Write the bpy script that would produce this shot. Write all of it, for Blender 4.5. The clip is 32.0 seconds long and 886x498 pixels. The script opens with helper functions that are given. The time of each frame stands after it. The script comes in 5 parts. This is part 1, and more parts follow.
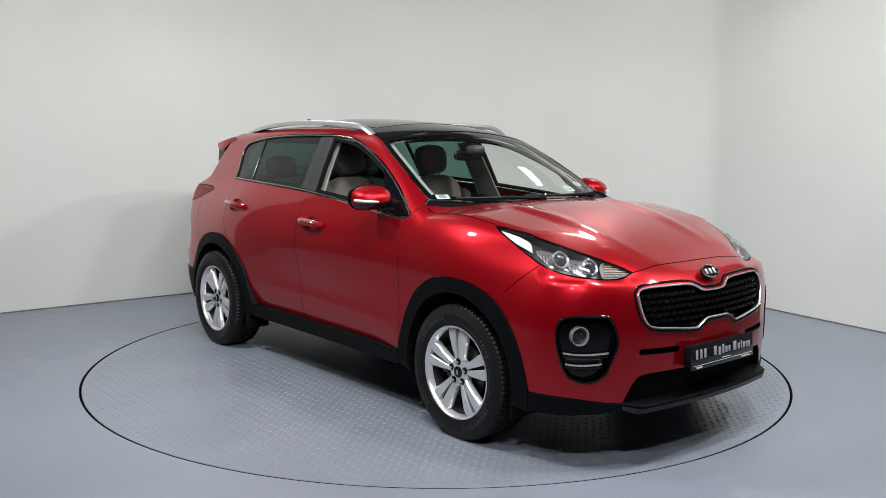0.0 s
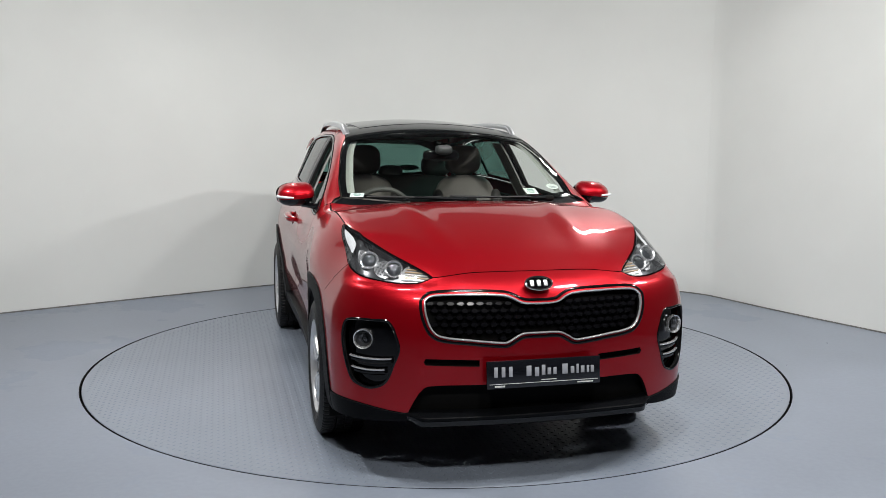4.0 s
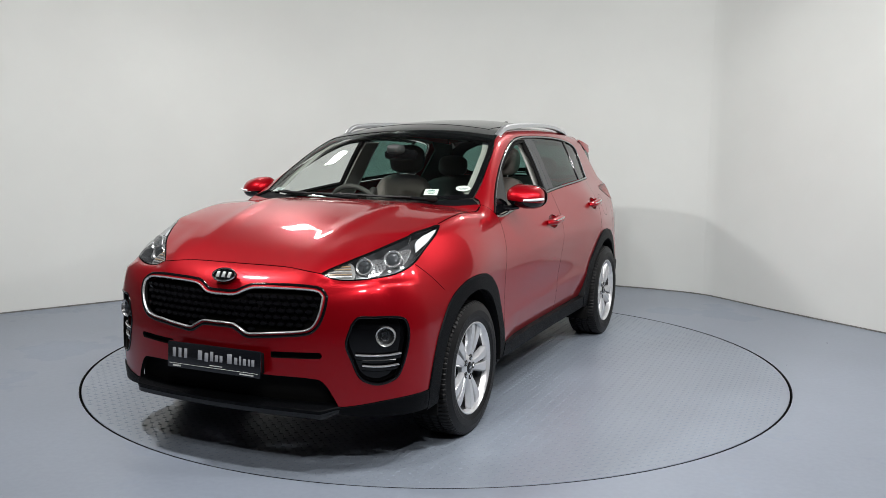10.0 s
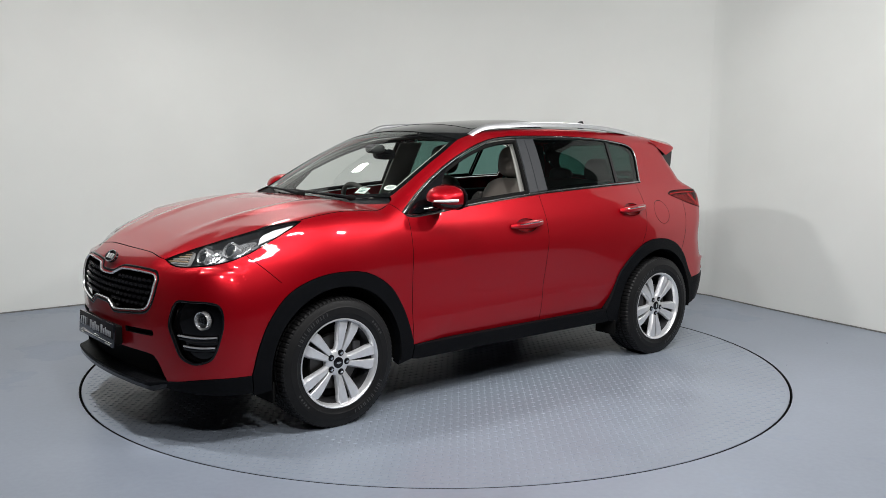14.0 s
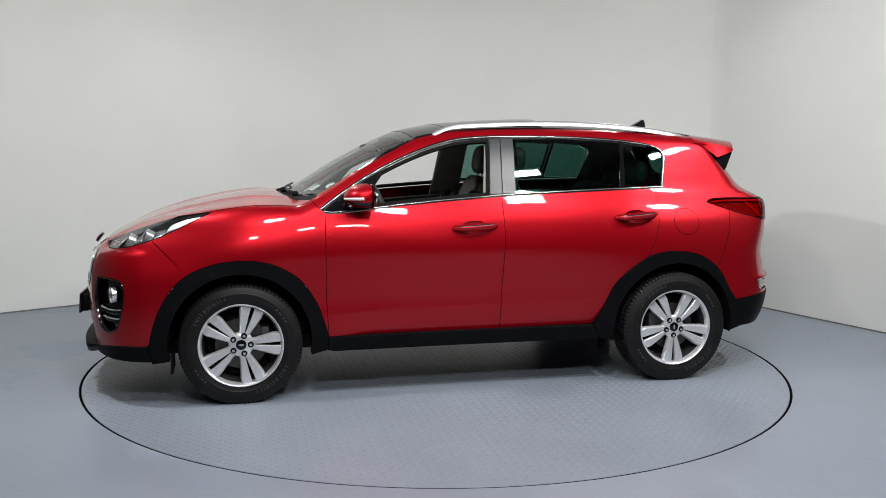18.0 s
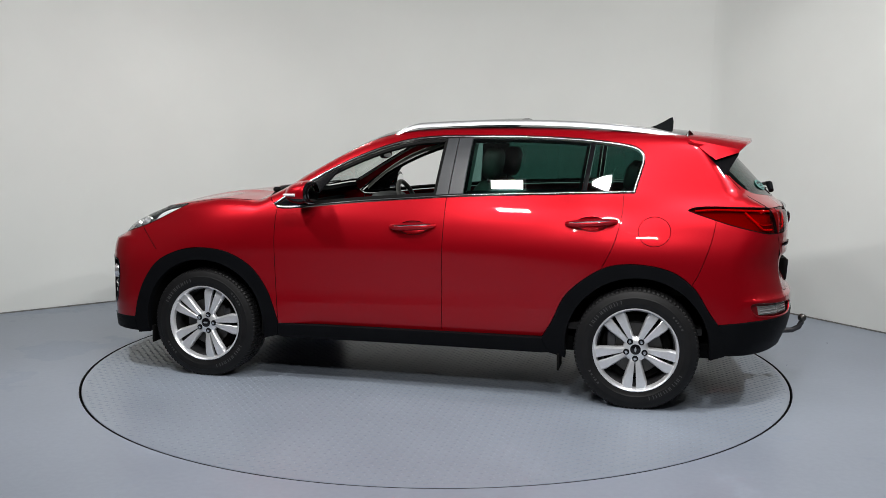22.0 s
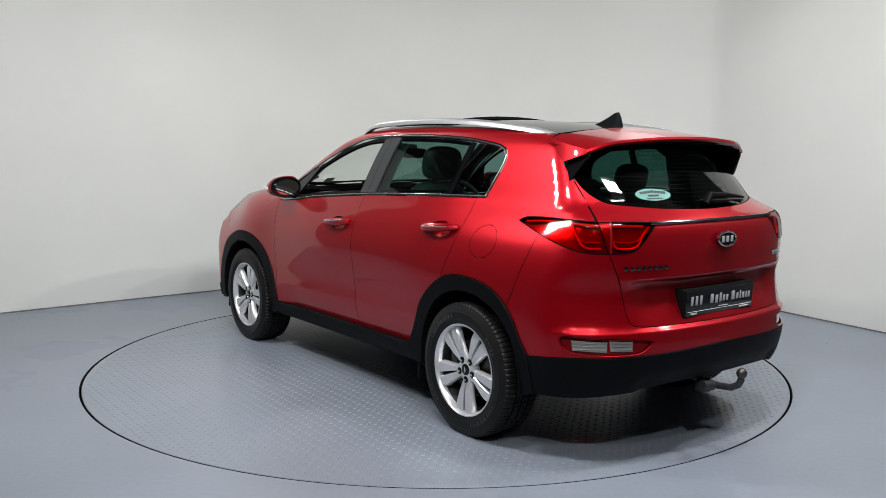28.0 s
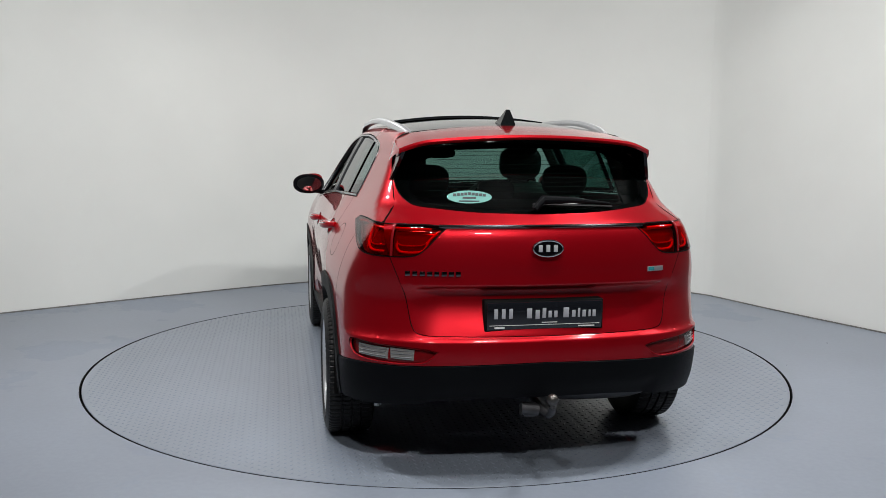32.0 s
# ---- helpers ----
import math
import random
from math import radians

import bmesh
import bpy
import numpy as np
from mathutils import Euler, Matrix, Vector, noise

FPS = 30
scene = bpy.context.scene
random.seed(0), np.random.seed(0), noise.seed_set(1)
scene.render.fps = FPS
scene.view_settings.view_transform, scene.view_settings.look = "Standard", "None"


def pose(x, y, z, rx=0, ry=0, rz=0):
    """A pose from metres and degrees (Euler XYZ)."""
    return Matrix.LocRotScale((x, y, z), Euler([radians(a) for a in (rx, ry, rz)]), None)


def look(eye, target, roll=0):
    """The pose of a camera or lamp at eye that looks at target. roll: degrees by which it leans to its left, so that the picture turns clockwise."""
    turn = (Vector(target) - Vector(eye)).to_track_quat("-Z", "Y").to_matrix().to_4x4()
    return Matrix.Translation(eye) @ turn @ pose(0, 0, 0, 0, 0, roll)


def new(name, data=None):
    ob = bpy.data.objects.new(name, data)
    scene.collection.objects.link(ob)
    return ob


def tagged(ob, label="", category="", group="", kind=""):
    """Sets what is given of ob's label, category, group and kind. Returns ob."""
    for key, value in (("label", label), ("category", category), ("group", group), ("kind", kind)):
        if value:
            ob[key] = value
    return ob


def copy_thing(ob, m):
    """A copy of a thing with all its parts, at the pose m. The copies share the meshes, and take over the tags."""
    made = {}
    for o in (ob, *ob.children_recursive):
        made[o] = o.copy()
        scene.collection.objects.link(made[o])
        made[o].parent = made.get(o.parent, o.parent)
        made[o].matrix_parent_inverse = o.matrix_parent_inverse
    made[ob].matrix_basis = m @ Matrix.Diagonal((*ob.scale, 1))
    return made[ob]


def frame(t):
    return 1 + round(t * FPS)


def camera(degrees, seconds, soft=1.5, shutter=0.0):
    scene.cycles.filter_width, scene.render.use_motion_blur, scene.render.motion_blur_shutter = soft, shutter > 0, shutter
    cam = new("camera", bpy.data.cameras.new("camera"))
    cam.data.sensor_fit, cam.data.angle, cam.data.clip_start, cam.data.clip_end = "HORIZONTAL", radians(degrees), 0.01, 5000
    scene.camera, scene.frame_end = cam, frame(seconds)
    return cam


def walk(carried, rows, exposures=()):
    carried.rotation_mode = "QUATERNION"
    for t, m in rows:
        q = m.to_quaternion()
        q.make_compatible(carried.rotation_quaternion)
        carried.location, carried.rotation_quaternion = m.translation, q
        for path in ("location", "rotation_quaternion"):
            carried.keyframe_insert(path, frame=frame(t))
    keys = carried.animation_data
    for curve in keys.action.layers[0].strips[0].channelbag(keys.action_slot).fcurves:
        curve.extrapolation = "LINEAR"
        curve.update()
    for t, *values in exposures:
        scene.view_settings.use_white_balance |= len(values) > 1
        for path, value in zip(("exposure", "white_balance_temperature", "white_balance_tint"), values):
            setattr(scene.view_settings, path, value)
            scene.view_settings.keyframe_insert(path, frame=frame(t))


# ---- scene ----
from mathutils.geometry import delaunay_2d_cdt as mathutils_cdt

# The camera stands still before the turntable.
cam = camera(53.29, 32.0, soft=0.85)
EYE = Vector((0.0, -5.972, 1.507))
VIEW = look(EYE, EYE + Vector((0.00617, 0.99236, -0.12325)) * 6, 0.442)
walk(cam, [(0.0, VIEW), (32.0, VIEW)], exposures=[(0.0, 0.0), (9.0, 0.03), (13.0, 0.0), (17.0, -0.08), (20.0, -0.13), (24.0, -0.08), (28.0, -0.05), (30.0, -0.04), (32.0, -0.05)])

# The turntable's turn in degrees, second by second.
TURN = [(0, -50.33), (1, -56.73), (2, -63.16), (3, -69.60), (4, -76.05), (5, -82.55), (6, -89.04), (7, -95.50), (8, -101.94),
        (9, -108.34), (10, -114.74), (11, -121.15), (12, -127.58), (13, -134.05), (14, -140.65), (15, -147.28), (16, -153.93),
        (17, -160.60), (18, -167.27), (19, -173.95), (20, -180.61), (21, -187.26), (22, -193.90), (23, -200.54), (24, -207.17),
        (25, -213.79), (26, -220.41), (27, -227.02), (28, -233.62), (29, -240.21), (30, -246.77), (31, -253.29), (32, -259.75)]
DISC_R = 2.279
AXIS = (0.018, 0.080)  # where the turntable's axis stands in the car's own plan

# ---- light: a closed studio under ceiling panels ----
world = bpy.data.worlds.new("studio")
scene.world = world
world.use_nodes = True
world.node_tree.nodes["Background"].inputs["Color"].default_value = (0.8, 0.85, 0.9, 1)
world.node_tree.nodes["Background"].inputs["Strength"].default_value = 0.02
CEIL = 3.6
# light panels under the ceiling before the turntable, tilted towards it: x, y, roll, watts
# the last two stand behind it, added to brighten the bonnet
PANELS = [(-2.4, -1.4, 0, 80), (-.55, -2.65, 0, 43), (.7, -2.9, 0, 43), (1.8, -2.1, 0, 54), (3.5, -1.35, 0, 70), (-.4, -4.9, 0, 46), (.9, -4.9, 0, 46), (1.9, 1.9, 0, 15), (-1.7, 1.9, 0, 15)]


def hang(x, y, roll, drop):
    """A panel's place under the ceiling, its face turned to the stage."""
    return look((x, y, CEIL - drop), (0.35 * x, 0.1, 0.5), roll)


def lamp(x, y, roll, watts):
    data = bpy.data.lights.new("panel_light", "AREA")
    data.shape, data.size, data.size_y, data.energy, data.color = "RECTANGLE", 0.31, 0.16, watts, (1.0, 0.987, 0.972)
    ob = new("panel_light", data)
    ob.matrix_basis = hang(x, y, roll, 0.22)


for spot in PANELS:
    lamp(*spot)


# ---- materials ----
def material(name, color, rough=0.5, metal=0.0, coat=0.0, coat_rough=0.03, bump=0.0, bump_size=200.0, vary=0.0, vary_size=4.0, spec=0.5, emit=None, emit_power=1.0):
    m = bpy.data.materials.new(name)
    m.use_nodes = True
    n, l = m.node_tree.nodes, m.node_tree.links
    b = n["Principled BSDF"]
    b.inputs["Base Color"].default_value = (*color, 1)
    b.inputs["Roughness"].default_value = rough
    b.inputs["Metallic"].default_value = metal
    b.inputs["Coat Weight"].default_value = coat
    b.inputs["Coat Roughness"].default_value = coat_rough
    b.inputs["Specular IOR Level"].default_value = spec
    if emit:
        b.inputs["Emission Color"].default_value = (*emit, 1)
        b.inputs["Emission Strength"].default_value = emit_power
    co = n.new("ShaderNodeTexCoord")
    if vary:
        big = n.new("ShaderNodeTexNoise")
        big.inputs["Scale"].default_value, big.inputs["Detail"].default_value = vary_size, 6
        ramp = n.new("ShaderNodeMapRange")
        ramp.inputs["To Min"].default_value, ramp.inputs["To Max"].default_value = 1 - vary, 1 + vary
        ramp.inputs["From Min"].default_value, ramp.inputs["From Max"].default_value = 0.3, 0.7
        mul = n.new("ShaderNodeMix")
        mul.data_type, mul.blend_type = "RGBA", "MULTIPLY"
        mul.inputs["Factor"].default_value = 1
        mul.inputs["A"].default_value = (*color, 1)
        l.new(co.outputs["Object"], big.inputs["Vector"])
        l.new(big.outputs["Fac"], ramp.inputs["Value"])
        l.new(ramp.outputs["Result"], mul.inputs["B"])
        l.new(mul.outputs["Result"], b.inputs["Base Color"])
        rr = n.new("ShaderNodeMapRange")
        rr.inputs["To Min"].default_value, rr.inputs["To Max"].default_value = max(rough - vary * .4, 0.02), rough + vary * .4
        l.new(big.outputs["Fac"], rr.inputs["Value"])
        l.new(rr.outputs["Result"], b.inputs["Roughness"])
    if bump:
        fine = n.new("ShaderNodeTexNoise")
        fine.inputs["Scale"].default_value, fine.inputs["Detail"].default_value = bump_size, 4
        bp = n.new("ShaderNodeBump")
        bp.inputs["Strength"].default_value, bp.inputs["Distance"].default_value = bump, 0.002
        l.new(co.outputs["Object"], fine.inputs["Vector"])
        l.new(fine.outputs["Fac"], bp.inputs["Height"])
        l.new(bp.outputs["Normal"], b.inputs["Normal"])
    return m


def glass(name, tint, gloss_rough=0.0, shine=0.06):
    m = bpy.data.materials.new(name)
    m.use_nodes = True
    n, l = m.node_tree.nodes, m.node_tree.links
    n.remove(n["Principled BSDF"])
    clear, gloss, mix, face = n.new("ShaderNodeBsdfTransparent"), n.new("ShaderNodeBsdfGlossy"), n.new("ShaderNodeMixShader"), n.new("ShaderNodeLayerWeight")
    power, scale = n.new("ShaderNodeMath"), n.new("ShaderNodeMath")
    power.operation, scale.operation = "POWER", "MULTIPLY_ADD"
    power.inputs[1].default_value, scale.inputs[1].default_value, scale.inputs[2].default_value = 5, 0.9, shine
    face.inputs["Blend"].default_value = 0.5
    clear.inputs["Color"].default_value = (*tint, 1)
    gloss.inputs["Roughness"].default_value = gloss_rough
    l.new(face.outputs["Facing"], power.inputs[0])
    l.new(power.outputs["Value"], scale.inputs[0])
    l.new(scale.outputs["Value"], mix.inputs["Fac"])
    l.new(clear.outputs["BSDF"], mix.inputs[1])
    l.new(gloss.outputs["BSDF"], mix.inputs[2])
    l.new(mix.outputs["Shader"], n["Material Output"].inputs["Surface"])
    return m


RED = material("red_metallic_paint", (0.36, 0.0012, 0.0075), 0.35, 0.6, 1.0, 0.015, vary=0.04, vary_size=900, spec=0.2)
RED.node_tree.nodes["Principled BSDF"].inputs["Coat IOR"].default_value = 1.37


def orange_peel(m, size, depth):
    """The faint waviness of a sprayed clear coat."""
    n, l = m.node_tree.nodes, m.node_tree.links
    co, wave, bp = n.new("ShaderNodeTexCoord"), n.new("ShaderNodeTexNoise"), n.new("ShaderNodeBump")
    wave.inputs["Scale"].default_value, wave.inputs["Detail"].default_value = size, 2
    bp.inputs["Strength"].default_value, bp.inputs["Distance"].default_value = 1.0, depth
    l.new(co.outputs["Object"], wave.inputs["Vector"])
    l.new(wave.outputs["Fac"], bp.inputs["Height"])
    l.new(bp.outputs["Normal"], n["Principled BSDF"].inputs["Coat Normal"])


orange_peel(RED, 70, .00006)
CLADDING = material("black_textured_plastic", (0.0036, 0.004, 0.005), 0.48, spec=0.07, bump=0.25, bump_size=900, vary=0.12, vary_size=6)
GLOSS = material("gloss_black_plastic", (0.004, 0.004, 0.005), 0.07, spec=0.4)
ROOFBLACK = material("black_roof_glass", (0.006, 0.007, 0.0075), 0.06, spec=0.25)
CHROME = material("chrome", (0.78, 0.79, 0.80), 0.08, 1.0)
SATIN = material("satin_aluminium", (0.55, 0.56, 0.58), 0.36, 0.8, vary=0.05, vary_size=30)
ALLOY = material("silver_painted_alloy", (0.74, 0.75, 0.77), 0.30, 0.6, 0.6, 0.1, vary=0.05, vary_size=40)
DARKMETAL = material("dark_cast_metal", (0.06, 0.06, 0.065), 0.5, 0.6, vary=0.2, vary_size=20)
STEEL = material("worn_brake_steel", (0.10, 0.095, 0.09), 0.4, 0.9, vary=0.15, vary_size=25)
RUBBER = material("tyre_rubber", (0.0075, 0.0075, 0.008), 0.48, spec=0.24, bump=0.25, bump_size=300, vary=0.2, vary_size=12)
SIDEWALL = material("raised_sidewall_rubber", (0.05, 0.05, 0.052), 0.6, spec=0.3)
VOID = material("matt_black", (0.004, 0.004, 0.004), 0.8, spec=0.12)
PILLAR = material("black_pillar_film", (0.035, 0.037, 0.041), 0.32, spec=0.35, vary=0.05, vary_size=20)
LEATHER = material("taupe_leather", (0.26, 0.232, 0.21), 0.45, bump=0.3, bump_size=350, vary=0.08, vary_size=8)
DARKLEATHER = material("dark_grey_leather", (0.085, 0.08, 0.076), 0.5, bump=0.3, bump_size=350, vary=0.08, vary_size=8)
TRIM = material("charcoal_interior_plastic", (0.045, 0.045, 0.047), 0.55, bump=0.15, bump_size=500, vary=0.08, vary_size=10)
PALETRIM = material("pale_grey_headliner", (0.32, 0.32, 0.30), 0.85, bump=0.2, bump_size=600, vary=0.05, vary_size=12)
CLEAR = glass("clear_glass", (0.84, 0.89, 0.86))
TINTED = glass("green_privacy_glass", (0.14, 0.27, 0.24))
LENS = glass("clear_lamp_lens", (0.96, 0.97, 0.98))
REDLENS = glass("red_lamp_lens", (0.75, 0.02, 0.02), gloss_rough=0.03, shine=0.012)
REDLAMP = material("red_lamp_plastic", (0.45, 0.01, 0.012), 0.15, coat=1.0)
DEEPRED = material("dark_red_lamp_plastic", (0.20, 0.005, 0.008), 0.12, coat=1.0)
BRIGHTRED = material("bright_red_light_guide", (0.75, 0.02, 0.015), 0.2, coat=1.0)
LAMPBEZEL = material("dark_grey_lamp_bezel", (0.085, 0.088, 0.093), 0.25, 0.5)
BRIGHTTRIM = material("bright_plated_trim", (0.82, 0.83, 0.84), 0.20, 0.75)
SILVER = material("silver_lamp_paint", (0.78, 0.79, 0.80), 0.28, 0.55)
CLEARLAMP = material("ribbed_clear_lamp_plastic", (0.42, 0.42, 0.41), 0.15, 0.4, 1.0)
REFLECTOR = material("silvered_reflector", (0.85, 0.86, 0.88), 0.12, 1.0)
FROST = material("frosted_white_light_guide", (0.75, 0.77, 0.79), 0.3, coat=0.5)
AMBER = material("amber_reflector", (0.60, 0.42, 0.26), 0.25, coat=0.6)
WHITE = material("white_sticker_paper", (0.78, 0.80, 0.77), 0.6)
MINT = material("pale_mint_sticker", (0.07, 0.24, 0.215), 0.5)
INK = material("dark_printed_ink", (0.015, 0.02, 0.025), 0.6)
PALEINK = material("pale_grey_print", (0.40, 0.41, 0.44), 0.45)
PLATE = material("black_acrylic_plate", (0.008, 0.009, 0.012), 0.12, coat=0.4)
DARKCHROME = material("dark_chrome", (0.20, 0.20, 0.21), 0.10, 1.0)
WINDOWCHROME = material("brushed_window_chrome", (0.36, 0.37, 0.38), 0.20, 1.0)
CUPS = material("silver_reflector_cup", (0.68, 0.69, 0.70), 0.22, 0.85, vary=0.1, vary_size=30)
MIRROR = material("mirror_glass", (0.88, 0.9, 0.9), 0.0, 1.0)
WALLPAINT = material("off_white_wall_paint", (0.725, 0.748, 0.725), 0.6, bump=0.06, bump_size=60, vary=0.025, vary_size=1.3)
MESH = material("black_grille_plastic", (0.004, 0.004, 0.005), 0.22, spec=0.22)
FLOORPAINT = material("blue_grey_floor_paint", (0.245, 0.28, 0.34), 0.36, bump=0.05, bump_size=40, vary=0.06, vary_size=1.1)
DISCPAINT = material("blue_grey_steel_plate_paint", (0.235, 0.27, 0.325), 0.30, bump=0.04, bump_size=60, vary=0.06, vary_size=1.6)


def worn(m, scale, lo, hi, gain, rough):
    """Worn patches with torn edges in a paint: lighter and duller than the rest."""
    n, l = m.node_tree.nodes, m.node_tree.links
    b = n["Principled BSDF"]
    co, big, fine = n.new("ShaderNodeTexCoord"), n.new("ShaderNodeTexNoise"), n.new("ShaderNodeTexNoise")
    big.inputs["Scale"].default_value, big.inputs["Detail"].default_value, big.inputs["Roughness"].default_value = scale, 9, 0.62
    fine.inputs["Scale"].default_value, fine.inputs["Detail"].default_value = 34, 5
    edge, grain, mix, tint, dull = n.new("ShaderNodeMapRange"), n.new("ShaderNodeMapRange"), n.new("ShaderNodeMath"), n.new("ShaderNodeMix"), n.new("ShaderNodeMath")
    edge.inputs["From Min"].default_value, edge.inputs["From Max"].default_value = lo, hi
    edge.inputs["To Max"].default_value = gain
    grain.inputs["From Min"].default_value, grain.inputs["From Max"].default_value = 0.35, 0.65
    grain.inputs["To Min"].default_value, grain.inputs["To Max"].default_value = 0.975, 1.025
    mix.operation, dull.operation = "ADD", "MULTIPLY_ADD"
    tint.data_type, tint.blend_type = "RGBA", "MULTIPLY"
    tint.inputs["Factor"].default_value = 1
    dull.inputs[1].default_value = rough
    was, was_rough = b.inputs["Base Color"].links[0].from_socket, b.inputs["Roughness"].links[0].from_socket
    l.new(co.outputs["Object"], big.inputs["Vector"])
    l.new(co.outputs["Object"], fine.inputs["Vector"])
    l.new(big.outputs["Fac"], edge.inputs["Value"])
    l.new(fine.outputs["Fac"], grain.inputs["Value"])
    l.new(edge.outputs["Result"], mix.inputs[0])
    l.new(grain.outputs["Result"], mix.inputs[1])
    l.new(was, tint.inputs["A"])
    l.new(mix.outputs["Value"], tint.inputs["B"])
    l.new(tint.outputs["Result"], b.inputs["Base Color"])
    l.new(edge.outputs["Result"], dull.inputs[0])
    l.new(was_rough, dull.inputs[2])
    l.new(dull.outputs["Value"], b.inputs["Roughness"])


worn(FLOORPAINT, 0.9, 0.56, 0.585, 0.10, 1.6)
worn(DISCPAINT, 1.4, 0.57, 0.63, 0.07, 0.9)
DARKWALL = material("dark_unseen_wall", (0.065, 0.065, 0.068), 0.7, bump=0.1, vary=0.1)
JOINT = material("worn_grey_wall_joint", (0.16, 0.16, 0.15), 0.7, vary=0.4, vary_size=9)
CEILPAINT = material("dark_ceiling_paint", (0.07, 0.07, 0.072), 0.8, bump=0.1, vary=0.05)

# ---- the car's outer shape: x ahead, y to its left, z up, from the middle of its wheelbase ----
def weights(knots, q):
    """Weights of a smooth curve through values at the knots, for each q."""
    k = np.asarray(knots, float)
    q = np.clip(np.asarray(q, float), k[0], k[-1])
    n = len(k)
    tan = np.zeros((n, n))
    for i in range(n):
        a, b = max(i - 1, 0), min(i + 1, n - 1)
        tan[i, a] -= 1 / (k[b] - k[a])
        tan[i, b] += 1 / (k[b] - k[a])
    i = np.clip(np.searchsorted(k, q, side="right") - 1, 0, n - 2)
    h = k[i + 1] - k[i]
    s = (q - k[i]) / h
    w = np.zeros((len(q), n))
    r = np.arange(len(q))
    w[r, i] += 2 * s**3 - 3 * s**2 + 1
    w[r, i + 1] += -2 * s**3 + 3 * s**2
    w += ((s**3 - 2 * s**2 + s) * h)[:, None] * tan[i] + ((s**3 - s**2) * h)[:, None] * tan[i + 1]
    return w


def curve(knots, values):
    k, v = np.asarray(knots, float), np.asarray(values, float)
    return lambda q: weights(k, q) @ v


SIDE_Z = (.18, .30, .42, .58, .74, .88, 1.00, 1.10, 1.20, 1.32, 1.44, 1.54, 1.64)
# half widths at stations along the car, from the sill up to the gutter
SIDE = {
    -2.3: (.757, .775, .775, .765, .755, .732, .7, .65, .59, .54, .49),
    -1.9: (.842, .856, .856, .85, .838, .805, .755, .7, .643, .592, .55),
    -1.335: (.882, .896, .899, .904, .9, .866, .812, .748, .692, .638, .586),
    -1: (.866, .882, .89, .905, .908, .882, .838, .778, .72, .66, .603),
    -0.4: (.855, .868, .866, .888, .902, .878, .835, .782, .725, .663, .603),
    0.85: (.866, .88, .878, .884, .89, .868, .826, .768, .698, .622, .552),
    1.335: (.888, .902, .906, .910, .906, .864, .80, .72, .64, .56, .49),
    1.8: (.872, .884, .886, .876, .824, .750, .70, .63, .56, .49, .41),
    2.3: (.797, .816, .816, .796, .748, .682, .62, .52, .44, .36, .3)}
SIDE[0.2] = tuple(v - .0015 for v in SIDE[-0.4])
SIDE_X = sorted(SIDE)
SIDE_Y = np.array([(SIDE[x][0] - .04,) + SIDE[x] + (SIDE[x][-1] - .06,) for x in SIDE_X])
nose = curve((.10, .17, .23, .32, .45, .60, .72, .82, .90, .96, 1.05), (2.06, 2.15, 2.215, 2.235, 2.245, 2.25, 2.245, 2.225, 2.185, 2.12, 1.95))
tail = curve((.15, .25, .36, .46, .56, .66, .80, .92, 1.03, 1.12, 1.18, 1.28, 1.40, 1.52, 1.62), (-2.02, -2.11, -2.19, -2.225, -2.235, -2.21, -2.185, -2.20, -2.20, -2.18, -2.118, -2.026, -1.914, -1.802, -1.71))
top = curve((-2.3, -2.0, -1.6, -1.0, -.5, -.1, .1, .34, .68, .90, .99, 1.06, 1.28, 1.51, 1.73, 1.91, 2.04, 2.14, 2.22, 2.3), (1.47, 1.525, 1.575, 1.618, 1.632, 1.622, 1.602, 1.545, 1.378, 1.238, 1.180, 1.168, 1.160, 1.121, 1.064, 1.002, .941, .891, .845, .80))
crown = curve((-2.3, -1.6, -.5, .1, .4, .7, .85, .95, 1.1, 1.5, 1.8, 2.0, 2.2), (.16, .14, .165, .165, .165, .17, .15, .11, .07, .048, .015, .0, .05))


def meet(a, b, k):
    """The larger of two fields, rounded over k."""
    h = np.maximum(k - np.abs(a - b), 0) / k
    return np.maximum(a, b) + h * h * k / 4


def field(p):
    """Below zero inside the car's outer skin."""
    x, y, z = p[:, 0], np.abs(p[:, 1]), p[:, 2]
    side = y - ((weights(SIDE_X, x) @ SIDE_Y) * weights(SIDE_Z, z)).sum(1)
    ledge = lambda q: np.clip(q, 0, 1) ** 2 * (3 - 2 * np.clip(q, 0, 1))
    front = x - (nose(z) - .25 * y**2 - .27 * y**6 - .055 * ledge((z - .848) / .036) * ledge((y - .38) / .16))  # the bumper's ledge under the headlamps
    back = (tail(z) + (.16 + .24 * ledge((z - 1.13) / .10)) * y**2 + .50 * y**6) - x  # the rear screen wraps further round than the panels below it
    over = (z - (top(x) - crown(x) * y**2)) * .85
    return meet(meet(meet(side, over, .05), front, .09), back, .05)


def cast(start, way, far=1.6):
    """Where rays from inside the car meet its skin."""
    lo, hi = np.zeros(len(start)), np.full(len(start), far)
    for _ in range(26):
        mid = (lo + hi) / 2
        inside = field(start + mid[:, None] * way) < 0
        lo, hi = np.where(inside, mid, lo), np.where(inside, hi, mid)
    return start + lo[:, None] * way


def normals(p):
    g = np.stack([field(p + d) - field(p - d) for d in np.eye(3) * .004], 1)
    return g / np.linalg.norm(g, axis=1)[:, None]


